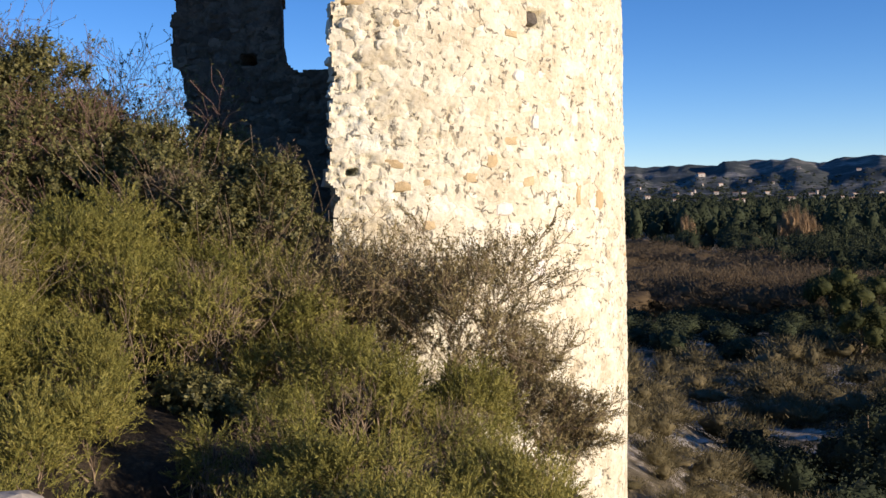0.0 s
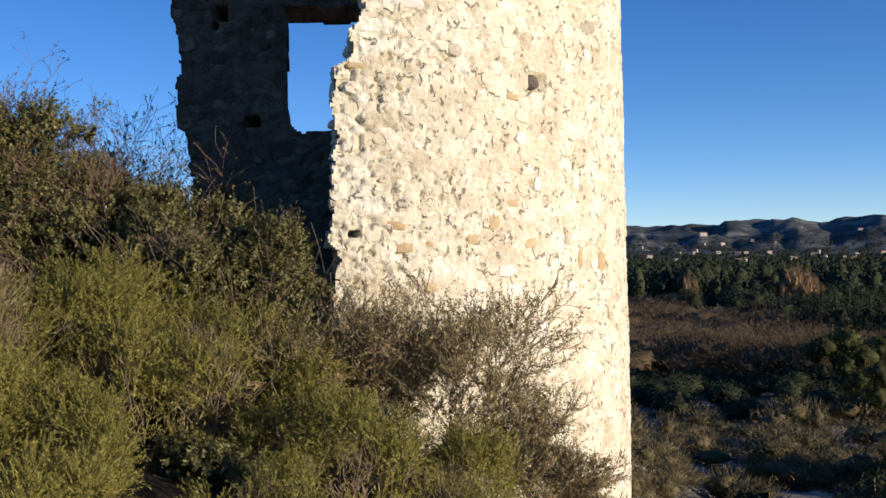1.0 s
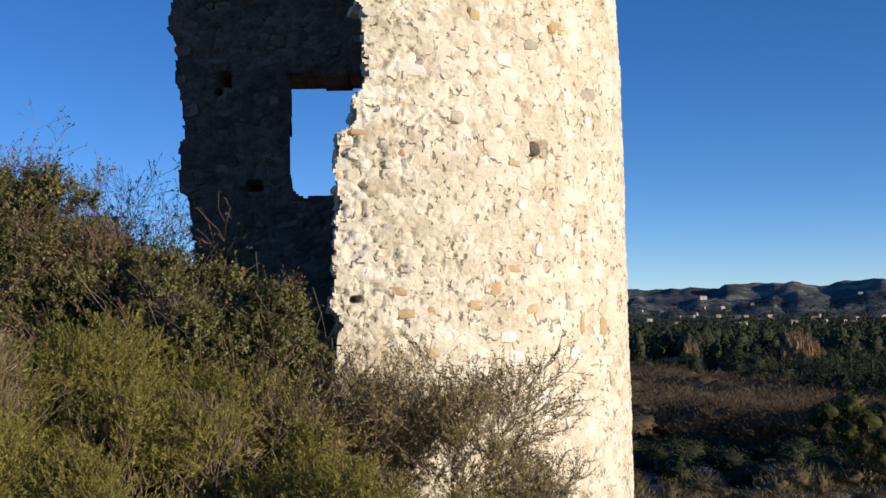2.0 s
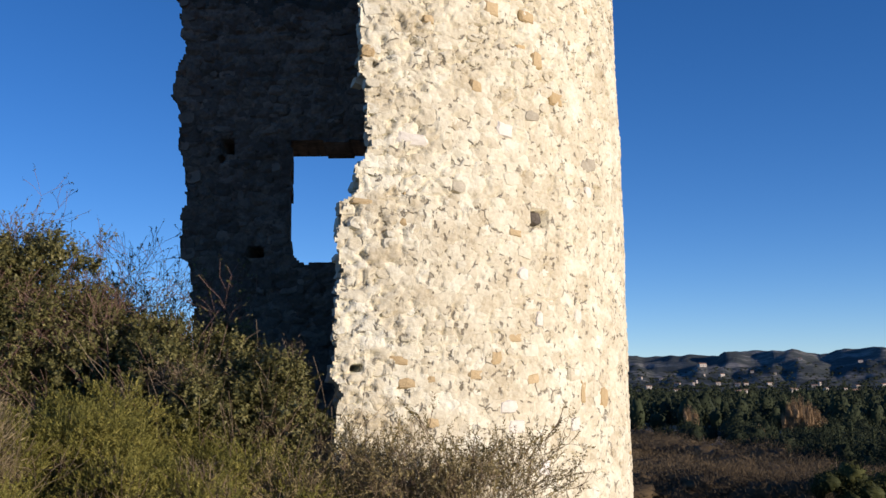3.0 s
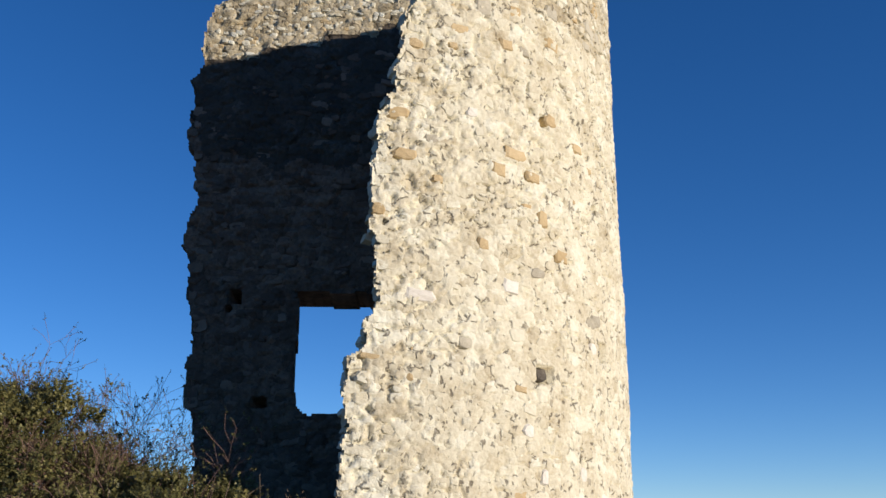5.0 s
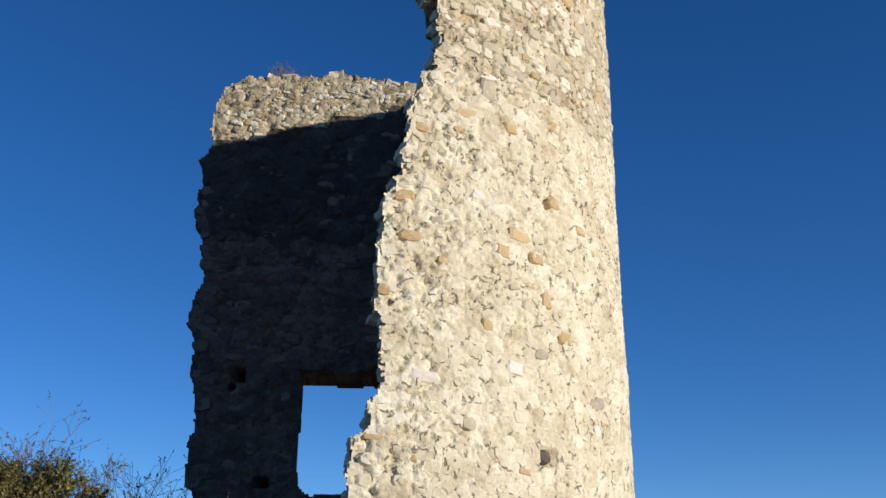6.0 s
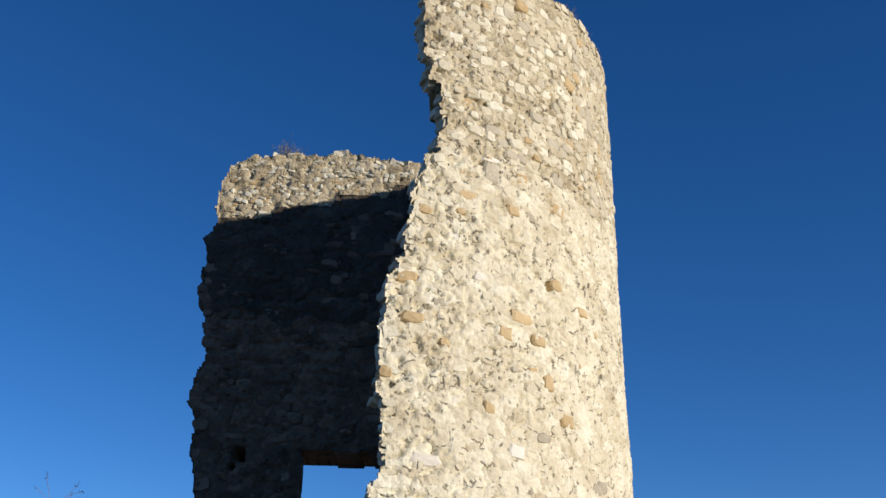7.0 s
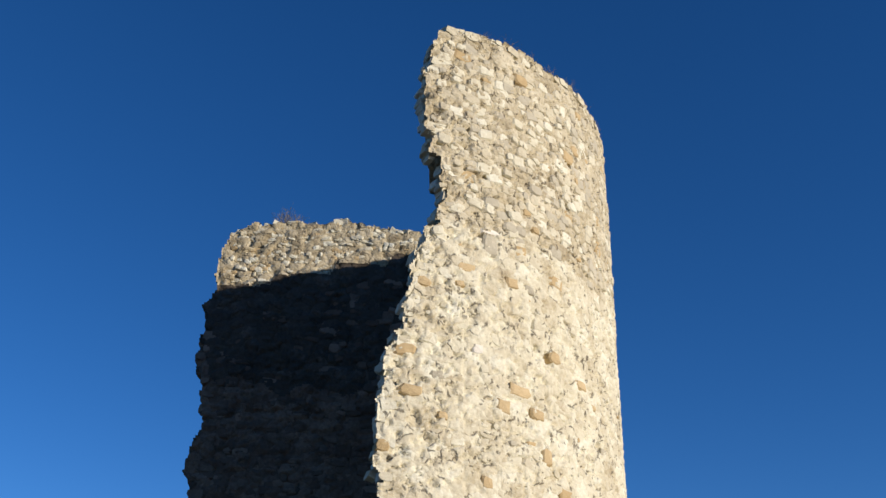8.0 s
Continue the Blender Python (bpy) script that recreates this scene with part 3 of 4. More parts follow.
def mounds(lumps, per, seed):
    """Breaks each large lump up into smaller ones over its upper side, of uneven size, with clefts between."""
    r = random.Random(seed)
    out = []
    for x, y, z, a, b, c in lumps:
        out.append((x, y, z - 0.12 * c, a * 0.66, b * 0.66, c * 0.66))
        for k in range(per):
            turn, rise = (k + r.random() * 0.8) * 2.39996, math.sqrt((k + 0.5) / per)
            side, k2 = rise * 0.72, r.uniform(0.28, 0.46)
            up = math.sqrt(max(0.0, 1 - side * side)) * r.uniform(0.45, 0.72)
            out.append((x + a * side * math.cos(turn), y + b * side * math.sin(turn), z + c * up * (1.0 if r.random() < 0.75 else 0.7), a * k2, b * k2, c * k2 * r.uniform(0.9, 1.35)))
    return out


def shrub(name, base, lumps, count, templates, leaf, wood, label, seed, size=(0.75, 1.7), gap=0.42, stems=14, up=0.35, per=8, wide=0.13, deep=0.7, dry_from=0.6, per_lump=9):
    """A leafy shrub: stems from the base into every lump, and a coat of leafy sprigs."""
    ob = thing(name, base, label, "shrub", "hillside shrubs")
    b = np.array(base)
    if per_lump:
        lumps = mounds(lumps, per_lump, seed)
    p, w = lump_points(lumps, count, seed, gap, up, deep)
    dry = fractal(p[:, 0] * 2.2 + 80, p[:, 2] * 2.2 + p[:, 1] + 80, seed + 9, 3) + 0.1 * np.random.default_rng(seed).random(len(p)) > dry_from
    q, d = tufts(p[~dry], w[~dry], per, wide, seed)
    v, f = scatter(q, d, templates, size, seed)
    part_mesh("foliage", v - b, f, leaf, ob)
    if dry.any():
        q, d = tufts(p[dry], w[dry], per, wide * 1.2, seed + 1)
        v, f = scatter(q, d, BARE, size, seed)
        part_mesh("dead_wood", v - b, f, wood, ob, "bare grey dead sprays")["kind"] = "stuff"
    r = random.Random(seed)
    segs = []
    for i in range(max(stems * 6, 2 * len(lumps))):
        c = lumps[i % len(lumps)]
        foot = Vector((c[0] + r.uniform(-0.3, 0.3) * c[3], c[1] + r.uniform(-0.3, 0.3) * c[4], 0))
        foot.z = float(ground_height(foot.x, foot.y)) - 0.05
        goal = Vector((c[0] + r.uniform(-0.8, 0.8) * c[3], c[1] + r.uniform(-0.8, 0.8) * c[4], c[2] + r.uniform(0.3, 0.8) * c[5]))
        s, _ = grow(foot, goal - foot, (goal - foot).length * 0.5, 0.012, 2, r, 0.5, 0.1, (2, 2))
        segs += s
    v, f = tubes(segs)
    part_mesh("branchwork", v - b, f, wood, ob)
    return ob


def twig_shrub(name, base, stems, length, leaf, wood, label, seed, templates, levels=4, spread=0.55, per_tip=1, lean=(0, 0, 1), open_angle=0.6, size=(0.7, 1.2), radius=0.011, along=0.0, foot_spread=0.12, bend=0.34):
    """An open shrub, mostly twigs, with few leaves at their tips."""
    ob = thing(name, base, label, "shrub", "hillside shrubs")
    b = np.array(base)
    r = random.Random(seed)
    segs, tips = [], []
    for i in range(stems):
        a = r.uniform(0, 6.283)
        way = Vector(lean) + Vector((math.cos(a), math.sin(a), 0)) * open_angle * r.random() ** 0.5
        foot = Vector(base) + Vector((r.uniform(-foot_spread, foot_spread), r.uniform(-0.12, 0.12), -0.05))
        s, t = grow(foot, way, length * r.uniform(0.7, 1.1), radius, levels, r, spread, bend=bend)
        segs += s
        tips += t
    v, f = tubes(segs)
    part_mesh("branchwork", v - b, f, wood, ob)
    t = np.array(tips)
    t = np.repeat(t, per_tip, 0)
    if along:
        thin = np.array([q for q in segs if q[6] < 0.0045 and r.random() < along])
        way = thin[:, 3:6] - thin[:, :3]
        t = np.concatenate([t, np.concatenate([thin[:, :3] + way * 0.5, way / (np.linalg.norm(way, axis=1, keepdims=True) + 1e-9)], 1)])
    w = t[:, 3:] + np.random.default_rng(seed).normal(size=(len(t), 3)) * 0.35
    w /= np.linalg.norm(w, axis=1, keepdims=True)
    p = t[:, :3] - w * 0.03
    v, f = scatter(p, w, templates, size, seed)
    part_mesh("foliage", v - b, f, leaf, ob)
    return ob


def at_ground(x, y, dz=0.0):
    return (x, y, float(ground_height(x, y)) + dz)


shrub("evergreen_shrub", at_ground(-5.2, 12.6), [(-5.4, 12.7, 0.58, 1.4, 1.1, 1.3), (-4.3, 12.6, 0.06, 1.2, 1.0, 1.1), (-6.9, 12.6, 0.6, 1.2, 1.1, 1.3), (-4.8, 11.8, -0.25, 1.3, 0.8, 1.1), (-6.2, 11.7, -0.05, 1.2, 0.8, 1.2), (-3.55, 11.9, -0.22, 1.0, 0.8, 1.05)],
      7000, OAK, OAKLEAF, REDTWIG, "dark green evergreen shrub with red-brown twigs", 21, gap=0.42, wide=0.16, per=6, dry_from=0.70, deep=0.6)
shrub("evergreen_shrub", at_ground(-2.4, 12.0), [(-2.8, 12.0, -0.26, 0.9, 0.8, 1.1), (-1.95, 11.1, -0.64, 0.75, 0.6, 1.05), (-2.7, 11.1, -0.62, 0.9, 0.7, 1.0)],
      3800, OAK, OAKLEAF, TWIG, "dark green evergreen shrub beside the tower's broken edge", 22, gap=0.42, wide=0.16, per=6, dry_from=0.68, deep=0.6)
for i, (bx, by, bz) in enumerate(((-6.4, 12.6, 0.6), (-5.9, 12.7, 0.6), (-5.4, 12.6, 0.58), (-4.9, 12.6, 0.55), (-4.5, 12.6, 0.5), (-4.0, 12.5, 0.4), (-3.5, 12.4, 0.25), (-2.9, 12.0, -0.1))):
    twig_shrub("thorn_shrub", at_ground(bx, by + 0.3), (4, 5, 6, 7, 8, 7, 5, 4)[i], (0.86, 0.88, 0.9, 0.94, 1.0, 1.06, 1.0, 0.85)[i] + 0.25 * bz, OAKLEAF, REDTWIG, "half-bare thorn shrub with thin reddish twigs", 31 + i, OAK, 4, 0.95, 1, (0.12, 0.1, 1) if i < 6 else (0.5, 0.0, 0.8), 0.7, (0.5, 0.95), 0.009, bend=0.5)
shrub("rosemary_bush", at_ground(-3.3, 9.0), [(-3.7, 9.3, -1.15, 1.2, 1.0, 1.0), (-2.5, 9.0, -1.35, 0.9, 0.9, 0.9), (-3.3, 10.2, -1.0, 1.1, 0.8, 0.95), (-2.0, 10.0, -1.3, 0.9, 0.8, 0.85)],
      4000, ROSE, ROSEMARY, TWIG, "dense yellow-green rosemary bush", 41, gap=0.41, per=5, up=0.8, wide=0.12, dry_from=0.66, size=(0.7, 1.4))
shrub("rosemary_bush", at_ground(-2.7, 7.1), [(-2.75, 7.3, -1.6, 0.7, 0.7, 0.75), (-3.3, 7.6, -1.35, 0.8, 0.7, 0.8), (-2.5, 6.3, -1.8, 0.45, 0.5, 0.6), (-2.15, 5.3, -1.8, 0.35, 0.4, 0.38)],
      4200, ROSE, ROSEMARY, TWIG, "yellow-green rosemary bush on a stony bank", 44, gap=0.40, per=5, up=0.8, wide=0.11, dry_from=0.64, size=(0.6, 1.15))
shrub("rosemary_bush", at_ground(-0.8, 8.8), [(-0.9, 8.9, -1.8, 0.85, 0.8, 0.75), (-0.2, 9.0, -2.3, 0.8, 0.75, 0.75), (-1.4, 9.9, -1.55, 0.8, 0.8, 0.75), (0.45, 9.2, -3.05, 0.65, 0.7, 0.7)],
      4400, ROSE, ROSEMARY, TWIG, "green rosemary bush with grey dead twigs", 42, gap=0.42, per=5, up=0.8, wide=0.12, dry_from=0.57, size=(0.7, 1.4))
shrub("rosemary_bush", at_ground(-0.5, 7.0), [(-0.75, 7.1, -1.8, 0.6, 0.55, 0.52), (0.1, 7.4, -2.15, 0.7, 0.6, 0.57), (-0.6, 6.2, -1.85, 0.5, 0.45, 0.42), (0.3, 6.4, -2.05, 0.6, 0.5, 0.48), (0.42, 8.0, -2.9, 0.6, 0.6, 0.62), (-0.3, 5.4, -1.9, 0.6, 0.4, 0.42), (0.42, 7.1, -2.3, 0.5, 0.5, 0.48), (-1.0, 5.5, -1.85, 0.35, 0.35, 0.32), (-1.3, 6.7, -1.85, 0.42, 0.4, 0.42), (-1.25, 7.7, -1.85, 0.5, 0.5, 0.5)],
      4600, ROSE, ROSEMARY, TWIG, "low green rosemary bush", 43, gap=0.42, per=5, up=0.8, wide=0.10, dry_from=0.58, size=(0.6, 1.15), per_lump=7)
shrub("dry_grass_clump", at_ground(-3.9, 8.6), [(-3.75, 8.5, -0.55, 0.42, 0.4, 0.5), (-4.2, 8.7, -0.45, 0.4, 0.4, 0.5)],
      420, BARE, DRYGRASS, DRYGRASS, "pale brown dry grass among the rosemary", 45, gap=0.3, per=7, up=1.2, wide=0.12, dry_from=2.0, size=(1.0, 2.0), per_lump=5)
shrub("evergreen_shrub", at_ground(-1.9, 8.3), [(-2.0, 8.3, -2.05, 0.55, 0.45, 0.55), (-1.6, 8.5, -2.1, 0.5, 0.45, 0.55)],
      900, OAK, OAKLEAF, TWIG, "low dark shrub deep in the shade between rosemary bushes", 46, gap=0.4, wide=0.14, per=6, dry_from=0.66, deep=0.6)
# open twiggy shrubs that lean out before the tower
for bx, by, stems, length, lean, seed in ((-0.8, 10.5, 3, 0.76, (0.05, 0, 1.0), 51), (-0.4, 10.4, 3, 0.76, (0.25, 0, 1.0), 53), (0.0, 10.45, 4, 0.74, (0.45, 0, 0.95), 54)):
    twig_shrub("twiggy_shrub", at_ground(bx, by), stems, length, GREYLEAF, TWIG, "grey-brown twiggy shrub with small olive leaves, against the tower", seed, THIN, 4, 0.6, 1, lean, 0.55, (0.9, 1.7), 0.014, 0.28, 0.3, 0.42)
for bx, by, stems, length, lean, seed in ((0.62, 10.2, 5, 0.42, (0.2, 0, 0.9), 52), (0.82, 10.3, 4, 0.30, (0.6, 0, 0.6), 55)):
    twig_shrub("twiggy_shrub", at_ground(bx, by, 0.1), stems, length, GREYLEAF, TWIG, "small brown twiggy shrub at the tower's foot", seed, THIN, 4, 0.6, 1, lean, 0.5, (0.7, 1.3), 0.011, 0.3, 0.2, 0.42)


def rock(at, size, seed, label="pale limestone rock lying on the slope"):
    bm = bmesh.new()
    bmesh.ops.create_icosphere(bm, subdivisions=3, radius=0.5)
    for v in bm.verts:
        k = noise.noise(v.co * 2.2 + Vector((seed, 0, 0))) * 0.35 + noise.noise(v.co * 6 + Vector((seed, 5, 0))) * 0.1
        v.co = v.co * (1 + k)
        v.co.x, v.co.y, v.co.z = v.co.x * size[0], v.co.y * size[1], max(v.co.z, -0.25) * size[2]
    me = bpy.data.meshes.new("rock")
    bm.to_mesh(me)
    bm.free()
    me.materials.append(ROCK)
    ob = new("rock", me)
    ob.location = at
    return tagged(ob, label, "rock", "rocks on the slope")


rock(at_ground(-2.05, 4.75, 0.1), (0.5, 0.35, 0.3), 1.5)
rock(at_ground(-1.6, 4.7, 0.06), (0.35, 0.3, 0.22), 3.5)


# ---- the valley ----
def clump(n, seed, leafsize=0.06, tall=1.0, core=(10, 14), brush=False, body_size=0.37, uneven=0.2):
    """A rough crown within a unit lump, base at 0: an uneven twiggy body and many small leaf faces about it."""
    r = np.random.default_rng(seed)

    def surface(d):
        return 0.62 + 0.8 * fractal(d[:, 0] * 2 + 9, d[:, 1] * 2 + d[:, 2] * 2 + 9, seed, 5)

    d = r.normal(size=(n, 3))
    d /= np.linalg.norm(d, axis=1, keepdims=True)
    form, lift = np.array([0.5, 0.5, 0.5 * tall]), np.array([0, 0, 0.5 * tall])
    c = d * (surface(d) * (0.62 + 0.46 * r.random(n)))[:, None] * form + lift
    a = r.normal(size=(n, 3))
    if brush:
        a = d * np.array([0.6, 0.6, 0.5]) + np.array([0, 0, 0.9]) + a * 0.25
    a /= np.linalg.norm(a, axis=1, keepdims=True)
    b = np.cross(a, r.normal(size=(n, 3)))
    b /= np.linalg.norm(b, axis=1, keepdims=True)
    s = leafsize * (0.6 + 0.8 * r.random((n, 1)))
    if brush:
        v = np.stack([c - a * s * 4 - b * s * 0.35, c - a * s * 4 + b * s * 0.35, c + a * s * 2], 1).reshape(-1, 3)
    else:
        v = np.stack([c - a * s, c + b * s * 0.8, c + a * s], 1).reshape(-1, 3)
    f = np.arange(3 * n).reshape(n, 3)
    la, lo = core
    th, ph = np.meshgrid(np.linspace(0.02, math.pi - 0.02, la), np.linspace(0, 2 * math.pi, lo, endpoint=False), indexing="ij")
    q = np.stack([np.sin(th) * np.cos(ph), np.sin(th) * np.sin(ph), np.cos(th)], -1).reshape(-1, 3)
    body = q * (surface(q) * (body_size + uneven * r.random(len(q))))[:, None] * form + lift
    i = np.arange(la * lo).reshape(la, lo)
    p00, p10, p01, p11 = i[:-1], i[1:], np.roll(i, -1, 1)[:-1], np.roll(i, -1, 1)[1:]
    bf = np.concatenate([np.stack([p00, p10, p11], -1).reshape(-1, 3), np.stack([p00, p11, p01], -1).reshape(-1, 3)])
    return np.concatenate([v, body]), np.concatenate([f, bf + len(v)])


def spread_crowns(name, pts, sizes, templates, mat, label, category, seed):
    """Crowns that nobody could count, joined."""
    r = np.random.default_rng(seed)
    vs, fs, base = [], [], 0
    pick = r.integers(0, len(templates), len(pts))
    for i in range(len(pts)):
        tv, tf = templates[pick[i]]
        c, s = math.cos(i * 2.4), math.sin(i * 2.4)
        v = tv * sizes[i]
        v = np.stack([v[:, 0] * c - v[:, 1] * s, v[:, 0] * s + v[:, 1] * c, v[:, 2]], 1) + pts[i]
        vs.append(v)
        fs.append(tf + base)
        base += len(tv)
    ob = new(name, mesh_from(name, np.concatenate(vs), np.concatenate(fs), mat))
    return tagged(ob, label, category, kind="stuff")


def valley_points(n, seed, az, dist, clear=None):
    r = np.random.default_rng(seed)
    a = np.radians(az[0] + (az[1] - az[0]) * r.random(n))
    d = np.exp(np.log(dist[0]) + (np.log(dist[1]) - np.log(dist[0])) * r.random(n))
    x, y = d * np.sin(a), d * np.cos(a)
    if clear is not None:
        ok = fractal(x * clear[0] + 30, y * clear[0] + 30, seed) > clear[1]
        x, y = x[ok], y[ok]
    return np.stack([x, y, ground_height(x, y) - 0.1], 1)


def sizes_for(n, seed, wide, tall):
    r = np.random.default_rng(seed)
    w = wide[0] + (wide[1] - wide[0]) * r.random(n)
    h = tall[0] + (tall[1] - tall[0]) * r.random(n)
    return np.stack([w, w, h], 1)


ROUND = [clump(950, 60 + k, 0.030, 1.0, (11, 15), body_size=0.42, uneven=0.34) for k in range(4)]
FLUFFY = [clump(480, 70 + k, 0.026, core=(8, 10), brush=True) for k in range(4)]
WOODY = [clump(900, 90 + k, 0.011, 1.0, (11, 15), True, 0.38, 0.2) for k in range(3)]
FARC = [clump(130, 80 + k, 0.055, 1.0, (7, 9), body_size=0.42, uneven=0.36) for k in range(4)]
pts = np.concatenate([valley_points(90, 401, (8, 25), (42, 92), (0.12, 0.45)), valley_points(36, 414, (8, 25), (60, 92)), valley_points(60, 406, (8.5, 25), (15, 44), (0.25, 0.49)), valley_points(60, 407, (10.4, 19), (11, 30), (0.5, 0.44)), valley_points(36, 408, (10.8, 14.5), (11, 21))])
far = np.hypot(pts[:, 0], pts[:, 1])[:, None]
SMALL = [clump(750, 130 + k, 0.021, brush=True) for k in range(3)]
spread_crowns("scrub", pts, sizes_for(len(pts), 1, (1.2, 3.8), (0.7, 1.9)) * np.clip(far / 50, 0.3, 1.5), SMALL, SCRUBLEAF, "olive and brown scrub on the valley slope", "scrub", 1)
# second and third sets: dark bushes standing in for shade on the slope
pts = np.concatenate([valley_points(85, 402, (8, 27), (88, 122)), valley_points(26, 412, (15.5, 25), (24, 44), (0.2, 0.4)), valley_points(16, 413, (19.5, 25), (20, 60))])
spread_crowns("evergreen_scrub", pts, sizes_for(len(pts), 2, (2.6, 5.2), (1.6, 3.2)) * np.clip(np.hypot(pts[:, 0], pts[:, 1])[:, None] / 90, 0.5, 1.0), ROUND, FARGREEN, "band of dark green holm oaks, and dark bushes standing in for shade on the slope", "scrub", 2)
pts = valley_points(360, 403, (8, 26), (125, 330))
azimuth, reach = np.degrees(np.arctan2(pts[:, 0], pts[:, 1])), np.hypot(pts[:, 0], pts[:, 1])
brown = reach < np.interp(azimuth, [9, 13, 19, 25], [330, 290, 185, 150])
spread_crowns("bare_wood", pts[brown], sizes_for(int(brown.sum()), 3, (8, 15), (3.6, 6.2)), WOODY, BAREWOOD, "brown leafless winter wood in the valley", "wood", 3)
pts = pts[~brown]
spread_crowns("evergreen_grove", pts, sizes_for(len(pts), 6, (5, 9), (5.0, 8.5)), ROUND, FARGREEN, "dark evergreen grove behind the bare wood", "wood", 6)
pts = valley_points(620, 404, (7, 27), (360, 900))
spread_crowns("far_wood", pts, sizes_for(len(pts), 4, (6, 12), (8, 15)), FARC, FARGREEN, "dark green far wood across the valley", "wood", 4)
pts = valley_points(1900, 405, (7, 27), (850, 2200), (0.004, 0.34))
HILLC = [clump(26, 140 + k, 0.12, 1.0, (4, 6)) for k in range(4)]
spread_crowns("hill_wood", pts, sizes_for(len(pts), 5, (7, 14), (3.5, 6)), HILLC, FARGREEN, "wooded far hills with scattered clearings", "wood", 5)


# ---- trees, houses and rocks of the valley ----
def tree(name, at, height, crown, leaf, wood, label, templates, group=""):
    """Tapered trunk with limbs, and a crown of separate leaf clumps: (across, along, up, wide, tall) in shares of the height."""
    ob = thing(name, at, label, "tree", group)
    segs = [(0, 0, -0.3, 0, 0, height * 0.45, height * 0.022, height * 0.016), (0, 0, height * 0.45, 0, 0, height * 0.9, height * 0.016, height * 0.004)]
    for a, b, c, w, h in crown:
        segs.append((0, 0, height * max(0.1, c - 0.1), height * a, height * b, height * (c + h * 0.3), height * 0.01, height * 0.003))
    v, f = tubes(segs)
    part_mesh("trunk", v, f, wood, ob)
    vs, fs, base = [], [], 0
    for k, (a, b, c, w, h) in enumerate(crown):
        tv, tf = templates[k % len(templates)]
        v = tv * np.array([w, w, h]) * height + np.array([a, b, c]) * height
        vs.append(v)
        fs.append(tf + base)
        base += len(tv)
    part_mesh("crown", np.concatenate(vs), np.concatenate(fs), leaf, ob)
    return ob


def polar(az, d, dz=0.0):
    x, y = d * math.sin(radians(az)), d * math.cos(radians(az))
    return at_ground(x, y, dz)


DENSE = [clump(750, 110 + k, 0.028, 1.0, (11, 15), body_size=0.42, uneven=0.36) for k in range(4)]
SPIRE = [clump(160, 120 + k, 0.06, 1.0, (6, 8)) for k in range(3)]
r_tree = random.Random(5)
round_crown = [(r_tree.uniform(-0.3, 0.3), r_tree.uniform(-0.3, 0.3), r_tree.uniform(0.15, 0.55), r_tree.uniform(0.35, 0.5), r_tree.uniform(0.28, 0.42)) for _ in range(11)]
tree("pine_tree", polar(19.8, 105), 7.4, round_crown, PINE, TWIG, "round dark green pine with a sunlit flank", DENSE, "valley trees")
tree("pine_tree", polar(22.4, 112), 8.0, round_crown[2:], PINE, TWIG, "dark green pine in the valley", DENSE, "valley trees")
tree("pine_tree", polar(21.3, 88), 5.5, round_crown[3:], PINE, TWIG, "low dark green pine in the valley", DENSE, "valley trees")
spire = [(0, 0, 0.05 + 0.085 * k, 0.22 - 0.014 * k, 0.2) for k in range(10)]
for az, d, h in ((20.0, 190, 9), (20.6, 200, 10), (21.6, 185, 9), (23.0, 190, 9), (15.1, 330, 8), (13.4, 340, 8)):
    tree("cypress_tree", polar(az, d), h, spire, FARGREEN, TWIG, "tall dark green cypress", SPIRE, "valley cypresses")
# outermost oaks stand mostly out of view, added to shade the slope
for az, d, h in ((23.4, 52, 4.0), (24.6, 60, 4.5), (21.6, 30, 3.6), (22.6, 34, 4.0), (23.4, 28, 3.6), (22.2, 42, 3.6)):
    tree("holm_oak", polar(az, d), h, [(a * 1.3, b * 1.3, c, w * 1.2, q * 1.15) for a, b, c, w, q in round_crown], FARGREEN, TWIG, "low dark holm oak on the slope", DENSE, "slope oaks")
r_rock = random.Random(9)
for i in range(22):
    d = r_rock.uniform(22, 70)
    w = r_rock.uniform(0.012, 0.03) * d
    rock(polar(r_rock.uniform(10, 22), d, 0.02), (w, w * 0.8, w * 0.3), 10.0 + i)
fan = [(r_tree.uniform(-0.16, 0.16), r_tree.uniform(-0.1, 0.1), r_tree.uniform(0.08, 0.5), r_tree.uniform(0.09, 0.17), r_tree.uniform(0.26, 0.5)) for _ in range(20)]
for az, d, h in ((17.7, 300, 11), (18.05, 305, 14), (18.4, 300, 14.5), (18.8, 310, 13), (19.2, 305, 10), (12.9, 330, 12), (16.3, 290, 7)):
    tree("poplar_tree", polar(az, d), h, fan, ORANGE, TWIG, "bare orange-brown poplar in winter", FLUFFY, "valley poplars")


def box(bm, cx, cy, cz, w, d, h, turn=0.0):
    m = Matrix.Translation((cx, cy, cz)) @ Matrix.Rotation(turn, 4, "Z") @ Matrix.Diagonal((w, d, h, 1))
    bmesh.ops.create_cube(bm, size=1, matrix=m)


